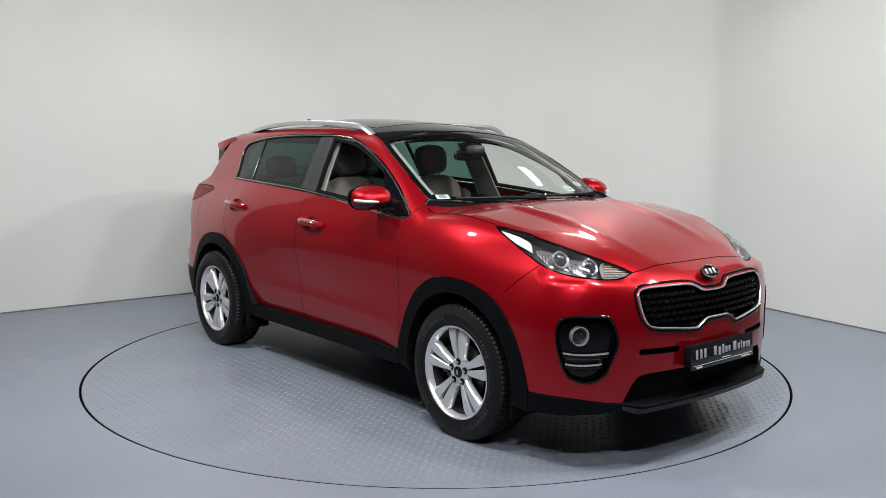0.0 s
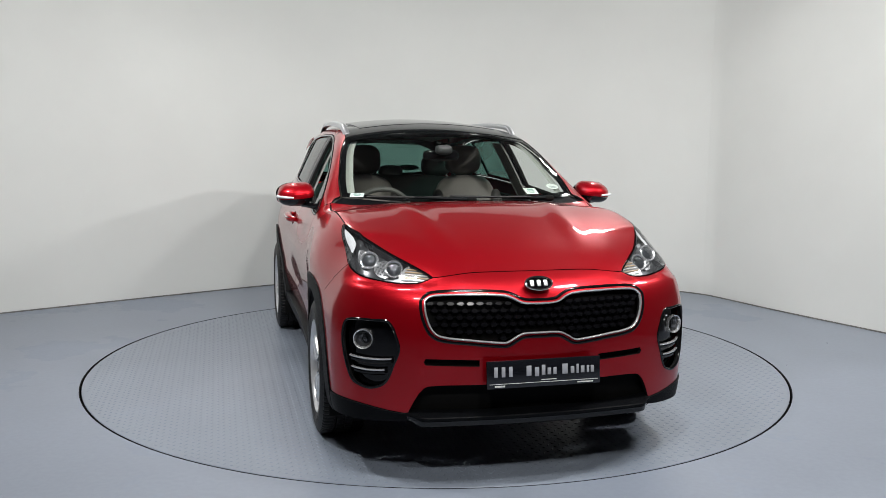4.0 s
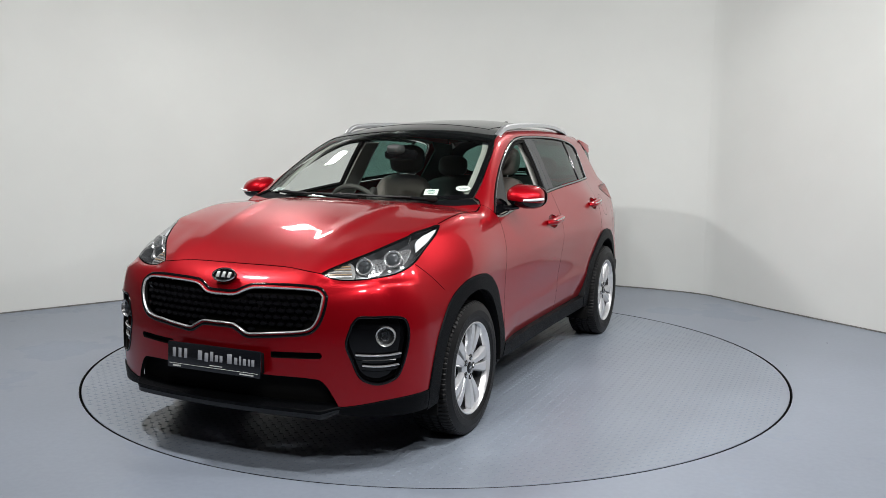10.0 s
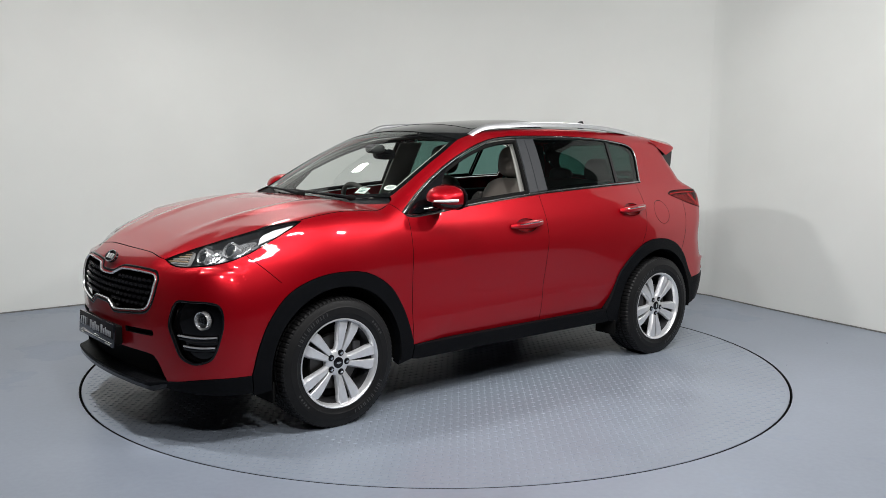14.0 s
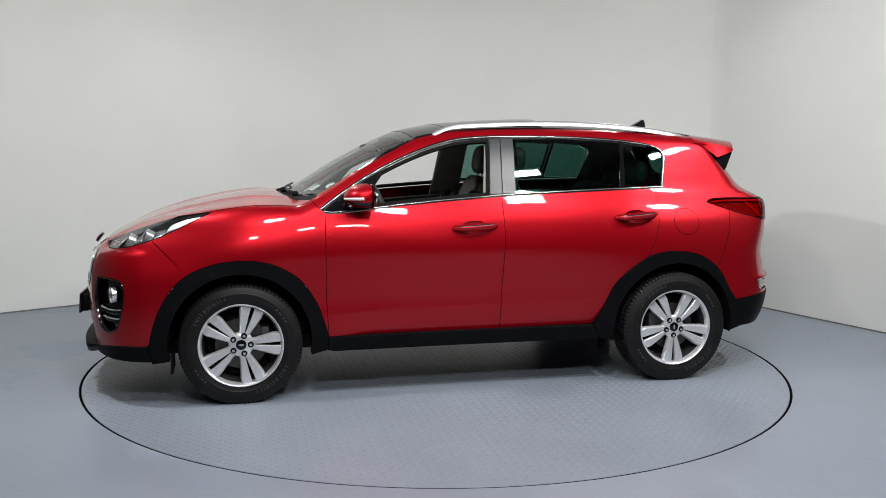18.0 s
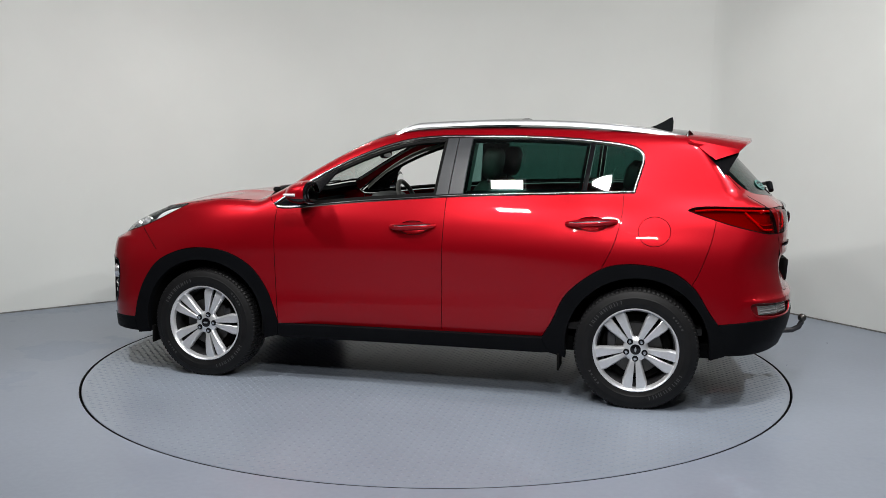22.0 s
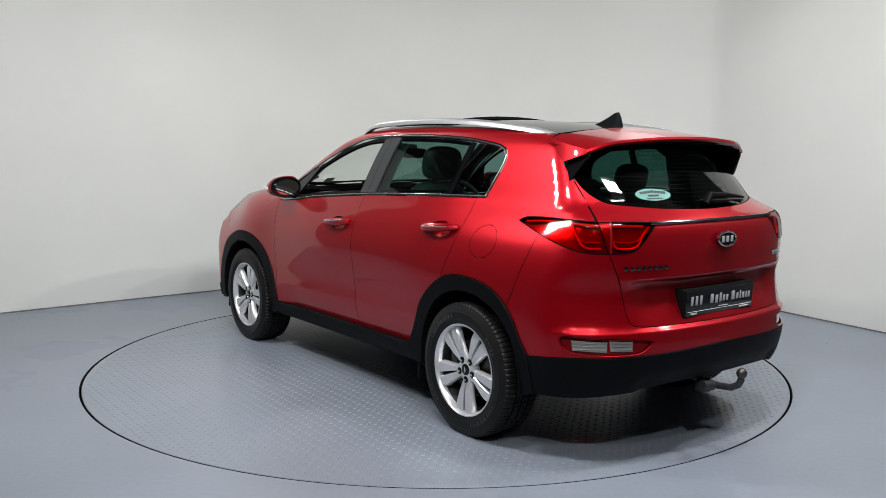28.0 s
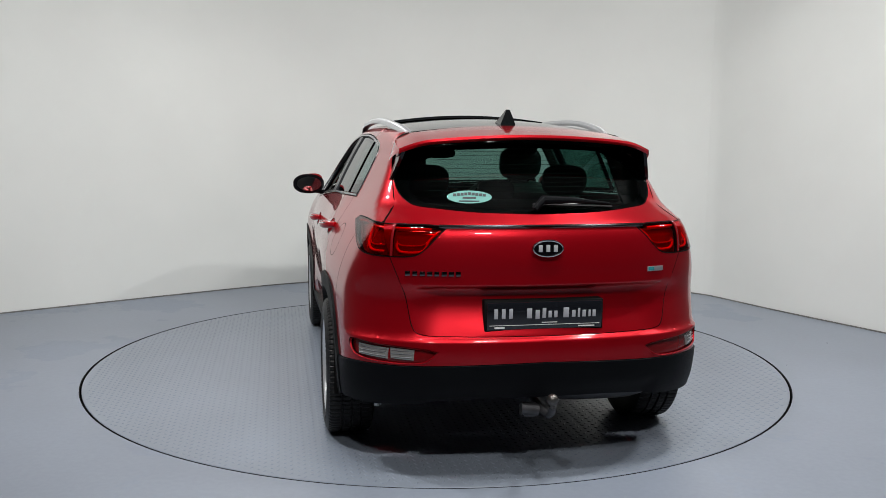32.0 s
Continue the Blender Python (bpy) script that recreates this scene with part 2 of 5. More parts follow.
def skin(view, uv):
    """Points of the skin, from a drawing: side (x, z), front or rear (y, z), top (x, y), nose or stern (degrees round the corner / 60, z)."""
    u, v = np.asarray(uv, float).T
    o = 0 * u
    if view == "side":
        s, d = (u, o, v), (o, o + 1, o)
    elif view == "front":
        s, d = (o + 1.2, u, v), (o + 1, o, o)
    elif view == "rear":
        s, d = (o - 1.2, u, v), (o - 1, o, o)
    elif view == "top":
        s, d = (u, v, o + .5), (o, o, o + 1)
    elif view == "nose":
        a = np.radians(u * 60)
        s, d = (o + 1.25, o, v), (np.cos(a), np.sin(a), o)
    else:
        a = np.radians(u * 60)
        s, d = (o - 1.25, o, v), (-np.cos(a), np.sin(a), o)
    return cast(np.stack(s, 1), np.stack(d, 1))


# ---- mesh helpers ----
def mesh_of(name, verts, faces, mat, norms=None, sharp=35):
    me = bpy.data.meshes.new(name)
    me.from_pydata([tuple(map(float, v)) for v in verts], [], [tuple(map(int, f)) for f in faces])
    me.materials.append(mat)
    me.polygons.foreach_set("use_smooth", [True] * len(me.polygons))
    if norms is not None:
        me.update()
        me.normals_split_custom_set_from_vertices([tuple(map(float, n)) for n in norms])
    elif sharp:
        me.set_sharp_from_angle(angle=radians(sharp))
    me.update()
    return me


def part(name, geo, mat, parent, label="", shift=True, norms=None, sharp=35):
    """Links verts and faces as one mesh under a thing or a part. Parts of the car are drawn in its plan and laid round the turntable's axis."""
    verts, faces = geo
    v = np.asarray(verts, float)
    if shift:
        v = v - (AXIS[0], AXIS[1], 0)
    ob = new(name, mesh_of(name, v, faces, mat, norms, sharp))
    ob.parent = parent
    return tagged(ob, label)


def join(*geos):
    verts, faces = [], []
    for v, f in geos:
        k = len(verts)
        verts += [tuple(p) for p in v]
        faces += [tuple(i + k for i in q) for q in f]
    return verts, faces


def weld(geo):
    """Joins vertices that share a place."""
    verts, faces = geo
    seen, kept, index = {}, [], []
    for v in verts:
        key = tuple(round(c, 5) for c in v)
        if key not in seen:
            seen[key] = len(kept)
            kept.append(tuple(v))
        index.append(seen[key])
    return kept, [f for f in (tuple(dict.fromkeys(index[i] for i in q)) for q in faces) if len(f) > 2]


def moved(geo, m):
    return [tuple(m @ Vector(p)) for p in geo[0]], geo[1]


def mirrored(geo):
    return [(p[0], -p[1], p[2]) for p in geo[0]], [tuple(reversed(f)) for f in geo[1]]


def sided(geo, side):
    return geo if side > 0 else mirrored(geo)


def brick(x, y, z, sx, sy, sz, r=0.0, seg=2):
    bm = bmesh.new()
    bmesh.ops.create_cube(bm, size=1)
    bmesh.ops.scale(bm, vec=(sx, sy, sz), verts=bm.verts)
    if r:
        bmesh.ops.bevel(bm, geom=bm.edges[:], offset=r, segments=seg, profile=0.5, affect="EDGES", clamp_overlap=True)
    bm.verts.index_update()
    geo = [(v.co.x + x, v.co.y + y, v.co.z + z) for v in bm.verts], [tuple(v.index for v in f.verts) for f in bm.faces]
    bm.free()
    return geo


def pillow(x, y, z, sx, sy, sz, n=2.6, seg=20, rings=12):
    """A box with all its sides bulged, as padding is."""
    verts, faces = [], []
    power = lambda c: math.copysign(abs(c) ** (2 / n), c)
    for i in range(rings + 1):
        a = -math.pi / 2 + math.pi * i / rings
        for j in range(seg):
            b = 2 * math.pi * j / seg
            verts.append((x + sx / 2 * power(math.cos(a)) * power(math.cos(b)), y + sy / 2 * power(math.cos(a)) * power(math.sin(b)), z + sz / 2 * power(math.sin(a))))
    for i in range(rings):
        for j in range(seg):
            k = (j + 1) % seg
            faces.append((i * seg + j, i * seg + k, (i + 1) * seg + k, (i + 1) * seg + j))
    return verts, faces


def tube(path, r, n=10, flat=1.0, up=(0, 0, 1), caps=True):
    """A bar along a path; flat squashes it along the up direction. r may be a list."""
    p = [Vector(q) for q in path]
    rs = r if isinstance(r, (list, tuple)) else [r] * len(p)
    verts, faces = [], []
    for i, q in enumerate(p):
        t = (p[min(i + 1, len(p) - 1)] - p[max(i - 1, 0)]).normalized()
        a = t.cross(Vector(up)).normalized()
        b = a.cross(t).normalized()
        for j in range(n):
            w = 2 * math.pi * j / n
            verts.append(tuple(q + a * (math.cos(w) * rs[i]) + b * (math.sin(w) * rs[i] * flat)))
    for i in range(len(p) - 1):
        for j in range(n):
            k = (j + 1) % n
            faces.append((i * n + j, (i + 1) * n + j, (i + 1) * n + k, i * n + k))
    if caps:
        faces.append(tuple(range(n)))
        faces.append(tuple((len(p) - 1) * n + j for j in range(n))[::-1])
    return verts, faces


def lathe(profile, n=48, axis="y", start=0.0, sweep=360.0):
    """Turns a profile of (radius, along) round an axis."""
    full = sweep >= 360
    rows = n if full else n + 1
    verts, faces = [], []
    for i in range(rows):
        a = radians(start + sweep * i / n)
        for r, h in profile:
            c, s = r * math.cos(a), r * math.sin(a)
            verts.append({"y": (c, h, s), "x": (h, c, s), "z": (c, s, h)}[axis])
    m = len(profile)
    for i in range(n):
        k = (i + 1) % rows
        for j in range(m - 1):
            faces.append((i * m + j, k * m + j, k * m + j + 1, i * m + j + 1))
    return verts, faces


def plate(outline, depth, chamfer=0.0):
    """A flat piece: an outline in (y, z) of a plane across x, as thick as depth."""
    n = len(outline)
    verts = [(0, y, z) for y, z in outline] + [(-depth, y, z) for y, z in outline]
    faces = [tuple(range(n)), tuple(range(2 * n - 1, n - 1, -1))]
    faces += [(i, i + n, (i + 1) % n + n, (i + 1) % n) for i in range(n)]
    return verts, faces


def oval(w, h, n=32):
    return [(w / 2 * math.cos(2 * math.pi * i / n), h / 2 * math.sin(2 * math.pi * i / n)) for i in range(n)]


# ---- drawing on the car's skin ----
def spline(points, step=0.012):
    """A smooth line through points of any dimension."""
    p = np.asarray(points, float)
    if len(p) < 3:
        n = max(int(np.linalg.norm(p[1] - p[0]) / step), 1)
        return p[0] + np.linspace(0, 1, n + 1)[:, None] * (p[1] - p[0])
    d = np.concatenate([[0], np.cumsum(np.linalg.norm(np.diff(p, axis=0), axis=1))])
    q = np.linspace(0, d[-1], max(int(d[-1] / step), 4) + 1)
    return weights(d, q) @ p


def chain(*lines):
    """Lines end to end, as a closed outline; near-equal ends are merged."""
    out = []
    for line in lines:
        for p in np.asarray(line, float):
            if not out or np.linalg.norm(out[-1] - p) > 0.004:
                out.append(p)
    if np.linalg.norm(out[0] - out[-1]) < 0.004:
        out.pop()
    return np.array(out)


def drawn(view, p):
    """Points of the skin as they show in a drawing."""
    p = np.asarray(p, float)
    if view == "side":
        return p[:, [0, 2]]
    if view in ("front", "rear"):
        return p[:, [1, 2]]
    if view == "top":
        return p[:, [0, 1]]
    c = 1.25 if view == "nose" else -1.25
    return np.stack([np.degrees(np.arctan2(p[:, 1], np.abs(p[:, 0] - c))) / 60, p[:, 2]], 1)


def redrawn(line, source, target):
    return drawn(target, skin(source, line))


def dense(poly, step=0.014):
    out = []
    for a, b in zip(poly, np.roll(poly, -1, axis=0)):
        n = max(int(np.ceil(np.linalg.norm(b - a) / step)), 1)
        out += [a + (b - a) * i / n for i in range(n)]
    return np.array(out)


def area(poly):
    x, y = poly.T
    return (x * np.roll(y, -1) - np.roll(x, -1) * y).sum() / 2


def inset(poly, gap):
    p = poly if area(poly) > 0 else poly[::-1]
    a, b = p - np.roll(p, 1, axis=0), np.roll(p, -1, axis=0) - p
    a, b = a / np.linalg.norm(a, axis=1)[:, None], b / np.linalg.norm(b, axis=1)[:, None]
    t = a + b
    t /= np.maximum(np.linalg.norm(t, axis=1), .3)[:, None]
    return p + gap * np.stack([-t[:, 1], t[:, 0]], 1)


def inside(poly, q):
    x, y = q.T
    hit = np.zeros(len(q), bool)
    for (ax, ay), (bx, by) in zip(poly, np.roll(poly, -1, axis=0)):
        if ay != by:
            hit ^= ((ay > y) != (by > y)) & (x < (bx - ax) * (y - ay) / (by - ay) + ax)
    return hit


def distance(poly, q):
    d = np.full(len(q), 9.0)
    for a in poly:
        d = np.minimum(d, np.hypot(*(q - a).T))
    return d


def sheet(view, outline, holes=(), lift=0.0, depth=0.012, step=0.03, gap=0.0018, shape=None, creases=()):
    """A trimmed piece of the car's skin with turned-in edges: verts, faces, normals. shape: lift as a function of the drawing's points."""
    out = dense(inset(dense(np.asarray(outline, float)), gap))
    cuts = [dense(inset(dense(np.asarray(h, float)), -gap)) for h in holes]
    lo, hi = out.min(0), out.max(0)
    gx, gy = np.meshgrid(np.arange(lo[0] + step / 2, hi[0], step), np.arange(lo[1] + step / 2, hi[1], step))
    grid = np.stack([gx.ravel(), gy.ravel()], 1)
    grid = grid[inside(out, grid)]
    for c in [out] + cuts:
        if len(grid):
            grid = grid[distance(c, grid) > step * .45]
    for c in cuts:
        if len(grid):
            grid = grid[~inside(c, grid)]
    for c in creases:
        if len(grid):
            grid = grid[distance(c, grid) > step * .3]
    pts, edges = [], []
    for c in [out] + cuts:
        k = len(pts)
        pts += [tuple(p) for p in c]
        edges += [(k + i, k + (i + 1) % len(c)) for i in range(len(c))]
    for c in creases:
        k = len(pts)
        pts += [tuple(p) for p in c]
        edges += [(k + i, k + i + 1) for i in range(len(c) - 1)]
    pts += [tuple(p) for p in grid]
    from_cdt = mathutils_cdt([Vector(p) for p in pts], edges, [], 0, 1e-6)
    uv = np.array([tuple(v) for v in from_cdt[0]])
    tris = np.array([f for f in from_cdt[2] if len(f) == 3])
    mid = uv[tris].mean(1)
    keep = inside(out, mid)
    for c in cuts:
        keep &= ~inside(c, mid)
    tris = tris[keep]
    p = skin(view, uv)
    n = normals(p)
    flip = np.cross(p[tris[:, 1]] - p[tris[:, 0]], p[tris[:, 2]] - p[tris[:, 0]])
    turned = (flip * n[tris].mean(1)).sum(1) < 0
    tris[turned] = tris[turned][:, ::-1]
    up = lift if shape is None else lift + shape(uv)[:, None]
    p = p + n * up
    if shape is not None:
        acc = np.zeros_like(p)
        fn = np.cross(p[tris[:, 1]] - p[tris[:, 0]], p[tris[:, 2]] - p[tris[:, 0]])
        for j in range(3):
            np.add.at(acc, tris[:, j], fn)
        n = acc / np.maximum(np.linalg.norm(acc, axis=1), 1e-12)[:, None]
    verts, faces, norms = p.tolist(), tris.tolist(), n.tolist()
    if depth:
        count = {}
        for a, b, c in faces:
            for e in ((a, b), (b, c), (c, a)):
                count[e] = 1
        rim = [e for e in count if (e[1], e[0]) not in count]
        for a, b in rim:
            k = len(verts)
            s = np.cross(p[b] - p[a], n[a])
            s = s / max(np.linalg.norm(s), 1e-9)
            bend = (s + n[a] * .4).tolist()
            verts += [p[a].tolist(), p[b].tolist(), (p[b] - n[b] * depth).tolist(), (p[a] - n[a] * depth).tolist()]
            norms += [bend, bend, s.tolist(), s.tolist()]
            faces.append((k, k + 3, k + 2, k + 1))
    used = sorted({i for f in faces for i in f})
    index = {o: i for i, o in enumerate(used)}
    return [verts[i] for i in used], [tuple(index[i] for i in f) for f in faces], [norms[i] for i in used]


def panel(name, view, outline, mat, parent, label="", side=1, **how):
    v, f, n = sheet(view, outline, **how)
    if side < 0:
        v, f = mirrored((v, f))
        n = [(a, -b, c) for a, b, c in n]
    ob = part(name, (v, f), mat, parent, label, norms=n)
    # red panels get black turned-in edges: shade of the seams put into colour
    if mat == RED:
        ob.data.materials.append(VOID)
        ob.data.polygons.foreach_set("material_index", [1 if len(q) == 4 else 0 for q in f])
    return ob


def both(line):
    """A half outline from the middle to the middle, closed by its mirror (first drawing axis mirrored)."""
    line = np.asarray(line, float)
    return chain(line, (line * (-1, 1))[::-1])


def both_top(line):
    line = np.asarray(line, float)
    return chain(line, (line * (1, -1))[::-1])


def band(view, path, width, lift, thick, mat=None):
    """A strip that follows a line on the skin: rounded bar of that width and thickness."""
    p = skin(view, path)
    n = normals(p)
    t = np.gradient(p, axis=0)
    t /= np.linalg.norm(t, axis=1)[:, None]
    s = np.cross(n, t)
    verts, faces = [], []
    ring = [(-.5, 0), (-.42, .7), (-.2, 1), (.2, 1), (.42, .7), (.5, 0)]
    m = len(ring)
    for i in range(len(p)):
        for a, b in ring:
            verts.append(tuple(p[i] + s[i] * a * width + n[i] * (lift + b * thick)))
    for i in range(len(p) - 1):
        for j in range(m - 1):
            faces.append((i * m + j, (i + 1) * m + j, (i + 1) * m + j + 1, i * m + j + 1))
    faces = [tuple(reversed(f)) for f in faces]
    return verts, faces


# ---- the setting ----
def wall_piece(name, line, label):
    """A wall of 12 cm that follows a line on the floor, with a grubby joint at its foot."""
    n = len(line)
    t = np.gradient(line, axis=0)
    t /= np.linalg.norm(t, axis=1)[:, None]
    out = np.stack([-t[:, 1], t[:, 0]], 1)
    far = line + out * .12
    verts = [(x, y, z) for z in (-.02, CEIL) for x, y in line] + [(x, y, z) for z in (-.02, CEIL) for x, y in far]
    faces = []
    for i in range(n - 1):
        faces += [(i, i + 1, n + i + 1, n + i), (2 * n + i + 1, 2 * n + i, 3 * n + i, 3 * n + i + 1), (n + i, n + i + 1, 3 * n + i + 1, 3 * n + i)]
    tagged(part(name, (verts, [tuple(reversed(f)) for f in faces]), WALLPAINT, None, shift=False), label, "wall", kind="structure")
    skirt = [(x + o[0] * -.004, y + o[1] * -.004, z) for z in (0.0, .012) for (x, y), o in zip(line, out)]
    tagged(part("trim", (skirt, [(i + 1, i, n + i, n + i + 1) for i in range(n - 1)]), JOINT, None, shift=False), "grubby grey joint along the foot of the wall", "trim", kind="structure")


def studio():
    line = spline([(-3.98, 1.25), (-3.73, 1.45), (-2.44, 2.47), (-1.6, 3.08), (-.9, 3.42), (0, 3.58), (.8, 3.50), (1.5, 3.27), (2.1, 2.99), (2.42, 2.80), (2.56, 2.69), (2.625, 2.625)], .05)
    side = spline([(2.625, 2.625), (2.68, 2.555), (2.725, 2.47), (2.80, 2.32), (3.08, 1.76), (3.57, .89), (3.78, .52)], .05)
    wall_piece("wall_back", line, "curved off-white painted studio wall behind the turntable")
    wall_piece("wall_side", side, "off-white painted studio side wall meeting the curved wall")
    line = np.concatenate([line, side])
    (lx, ly), (rx, ry) = line[0], line[-1]
    near = -7.4
    # unseen walls, added dark to cut bounce and darken what the doors reflect
    for name, a, b in (("wall_left", (lx - .1, near), (lx - .1, ly + .1)), ("wall_right", (rx + .1, ry), (rx + .1, near)), ("wall_front", (rx + .1, near), (lx - .1, near))):
        d = Vector((b[0] - a[0], b[1] - a[1], 0))
        geo = brick(0, 0, CEIL / 2, d.length, .12, CEIL)
        ang = math.degrees(math.atan2(d.y, d.x))
        geo = moved(geo, pose((a[0] + b[0]) / 2, (a[1] + b[1]) / 2, 0, 0, 0, ang))
        tagged(part(name, geo, DARKWALL, None, shift=False), "unseen plain dark grey wall, added to close the studio and darken reflections", "wall", kind="structure")
    # out of view; added dark so that little light bounces off it
    tagged(part("ceiling", brick(0, -1.9, CEIL + .05, 10.9, 11.3, .1), CEILPAINT, None, shift=False), "unseen dark grey ceiling with a ring of light panels, dark to cut bounced light", "ceiling", kind="structure")
    # the floor, with a round well for the turntable
    r0, rows = DISC_R + .011, []
    for i in range(144):
        a = 2 * math.pi * i / 144
        c, s = math.cos(a), math.sin(a)
        k = min(6.0 / max(abs(c), 1e-6), 9.0 / max(abs(s), 1e-6))
        rows.append((((r0 + .004) * c, (r0 + .004) * s, 0), (3.2 * c, 3.2 * s, 0), (k * c, k * s, 0)))
    verts = [p for r in rows for p in r]
    faces = [(i * 3 + j, i * 3 + j + 1, (i + 1) % 144 * 3 + j + 1, (i + 1) % 144 * 3 + j) for i in range(144) for j in range(2)]
    tagged(part("floor", (verts, faces), FLOORPAINT, None, shift=False, sharp=30), "blue-grey painted studio floor, faintly stained and glossy", "floor", kind="structure")
    # matt black well: the deep shade of the ring gap is put into its colour
    pit, pf = lathe([(.0001, -.25), (r0, -.25), (r0, -.003), (r0 + .004, 0.0)], 144, "z")
    tagged(part("turntable_well", (pit, [tuple(reversed(f)) for f in pf]), VOID, None, shift=False, sharp=30), "well under the turntable's edge, blackened for the shade in the gap", "floor", kind="structure")
    # dark chips and grit on the floor
    for x, y, w, turn in ((-3.27, -1.50, .022, 20), (-2.35, -2.03, .012, 80), (-2.85, -.42, .010, 10), (-2.02, -2.33, .010, 50), (2.38, -.12, .010, 30), (2.62, -2.22, .030, 15), (2.35, -2.42, .012, 60), (2.95, .55, .012, 5)):
        chip = [(w * (.5 + .3 * math.sin(5 * a + x)) * math.cos(a), .45 * w * (.5 + .3 * math.cos(3 * a + y)) * math.sin(a)) for a in np.linspace(0, 2 * math.pi, 9)[:-1]]
        geo = [(a, b, z) for z in (0, .0022) for a, b in chip], [tuple(range(8, 16))] + [(i, (i + 1) % 8, 8 + (i + 1) % 8, 8 + i) for i in range(8)]
        ob = part("floor_chip", geo, VOID, None, shift=False)
        ob.matrix_basis = pose(x, y, 0, 0, 0, turn)
        tagged(ob, "tiny dark chip of grit on the painted floor", "debris", "grit on the floor")
    house = new("ceiling_light")
    tagged(house, "unseen white tilted light panel hung under the dark ceiling", "ceiling light", "ceiling light panels")
    enamel = material("white_enamel", (.75, .75, .74), .4)
    part("frame", join(brick(.165, 0, -.01, .02, .20, .05), brick(-.165, 0, -.01, .02, .20, .05), brick(0, .09, -.01, .31, .02, .05), brick(0, -.09, -.01, .31, .02, .05), brick(0, 0, .02, .35, .20, .02)), enamel, house, shift=False)
    part("bracket", tube([(0, 0, .03), (0, 0, .42)], .012), enamel, house, shift=False)
    # the two added rear panels get a housing as well
    for i, (x, y, roll, w) in enumerate(PANELS):
        m = hang(x, y, roll, .20)
        if i == 0:
            house.matrix_basis = m
        else:
            copy_thing(house, m)


def turntable():
    disc = new("turntable")
    tagged(disc, "round blue-grey painted tread-plate car turntable, set flush in the floor", "turntable")
    verts, faces = lathe([(0.0001, 0.0), (1.2, 0.0), (DISC_R - .003, 0.0), (DISC_R, -.003)], 144, "z")
    part("deck", (verts, [tuple(reversed(f)) for f in faces]), DISCPAINT, disc, shift=False, sharp=30)
    # the disc's side is black too, as shade painted into the gap
    verts, faces = lathe([(DISC_R, -.003), (DISC_R, -.2)], 144, "z")
    part("rim", (verts, [tuple(reversed(f)) for f in faces]), VOID, disc, "edge of the turntable, blackened for the shade in the gap", shift=False, sharp=30)
    # raised lozenges of the tread plate, in rows turned by turns
    verts, faces = [], []
    gx, gy = .052, .030
    nx, ny = int(DISC_R / gx) + 1, int(DISC_R / gy) + 1
    for j in range(-ny, ny + 1):
        for i in range(-nx, nx + 1):
            x, y = (i + .5 * (j % 2)) * gx, j * gy
            if x * x + y * y > (DISC_R - .03) ** 2:
                continue
            c, s, k = (.8, .6, len(verts)) if j % 2 else (.8, -.6, len(verts))
            for a, b, z in ((-.017, 0, .0), (0, -.0045, .0), (.017, 0, .0), (0, .0045, .0), (-.008, 0, .0030), (.008, 0, .0030)):
                verts.append((x + a * c - b * s, y + a * s + b * c, z))
            faces += [(k, k + 1, k + 4), (k + 1, k + 5, k + 4), (k + 1, k + 2, k + 5), (k + 2, k + 3, k + 5), (k + 3, k + 4, k + 5), (k + 3, k, k + 4)]
    tagged(part("tread", (verts, faces), DISCPAINT, disc, "fine raised tread pattern", shift=False, sharp=0), kind="stuff")
    return disc


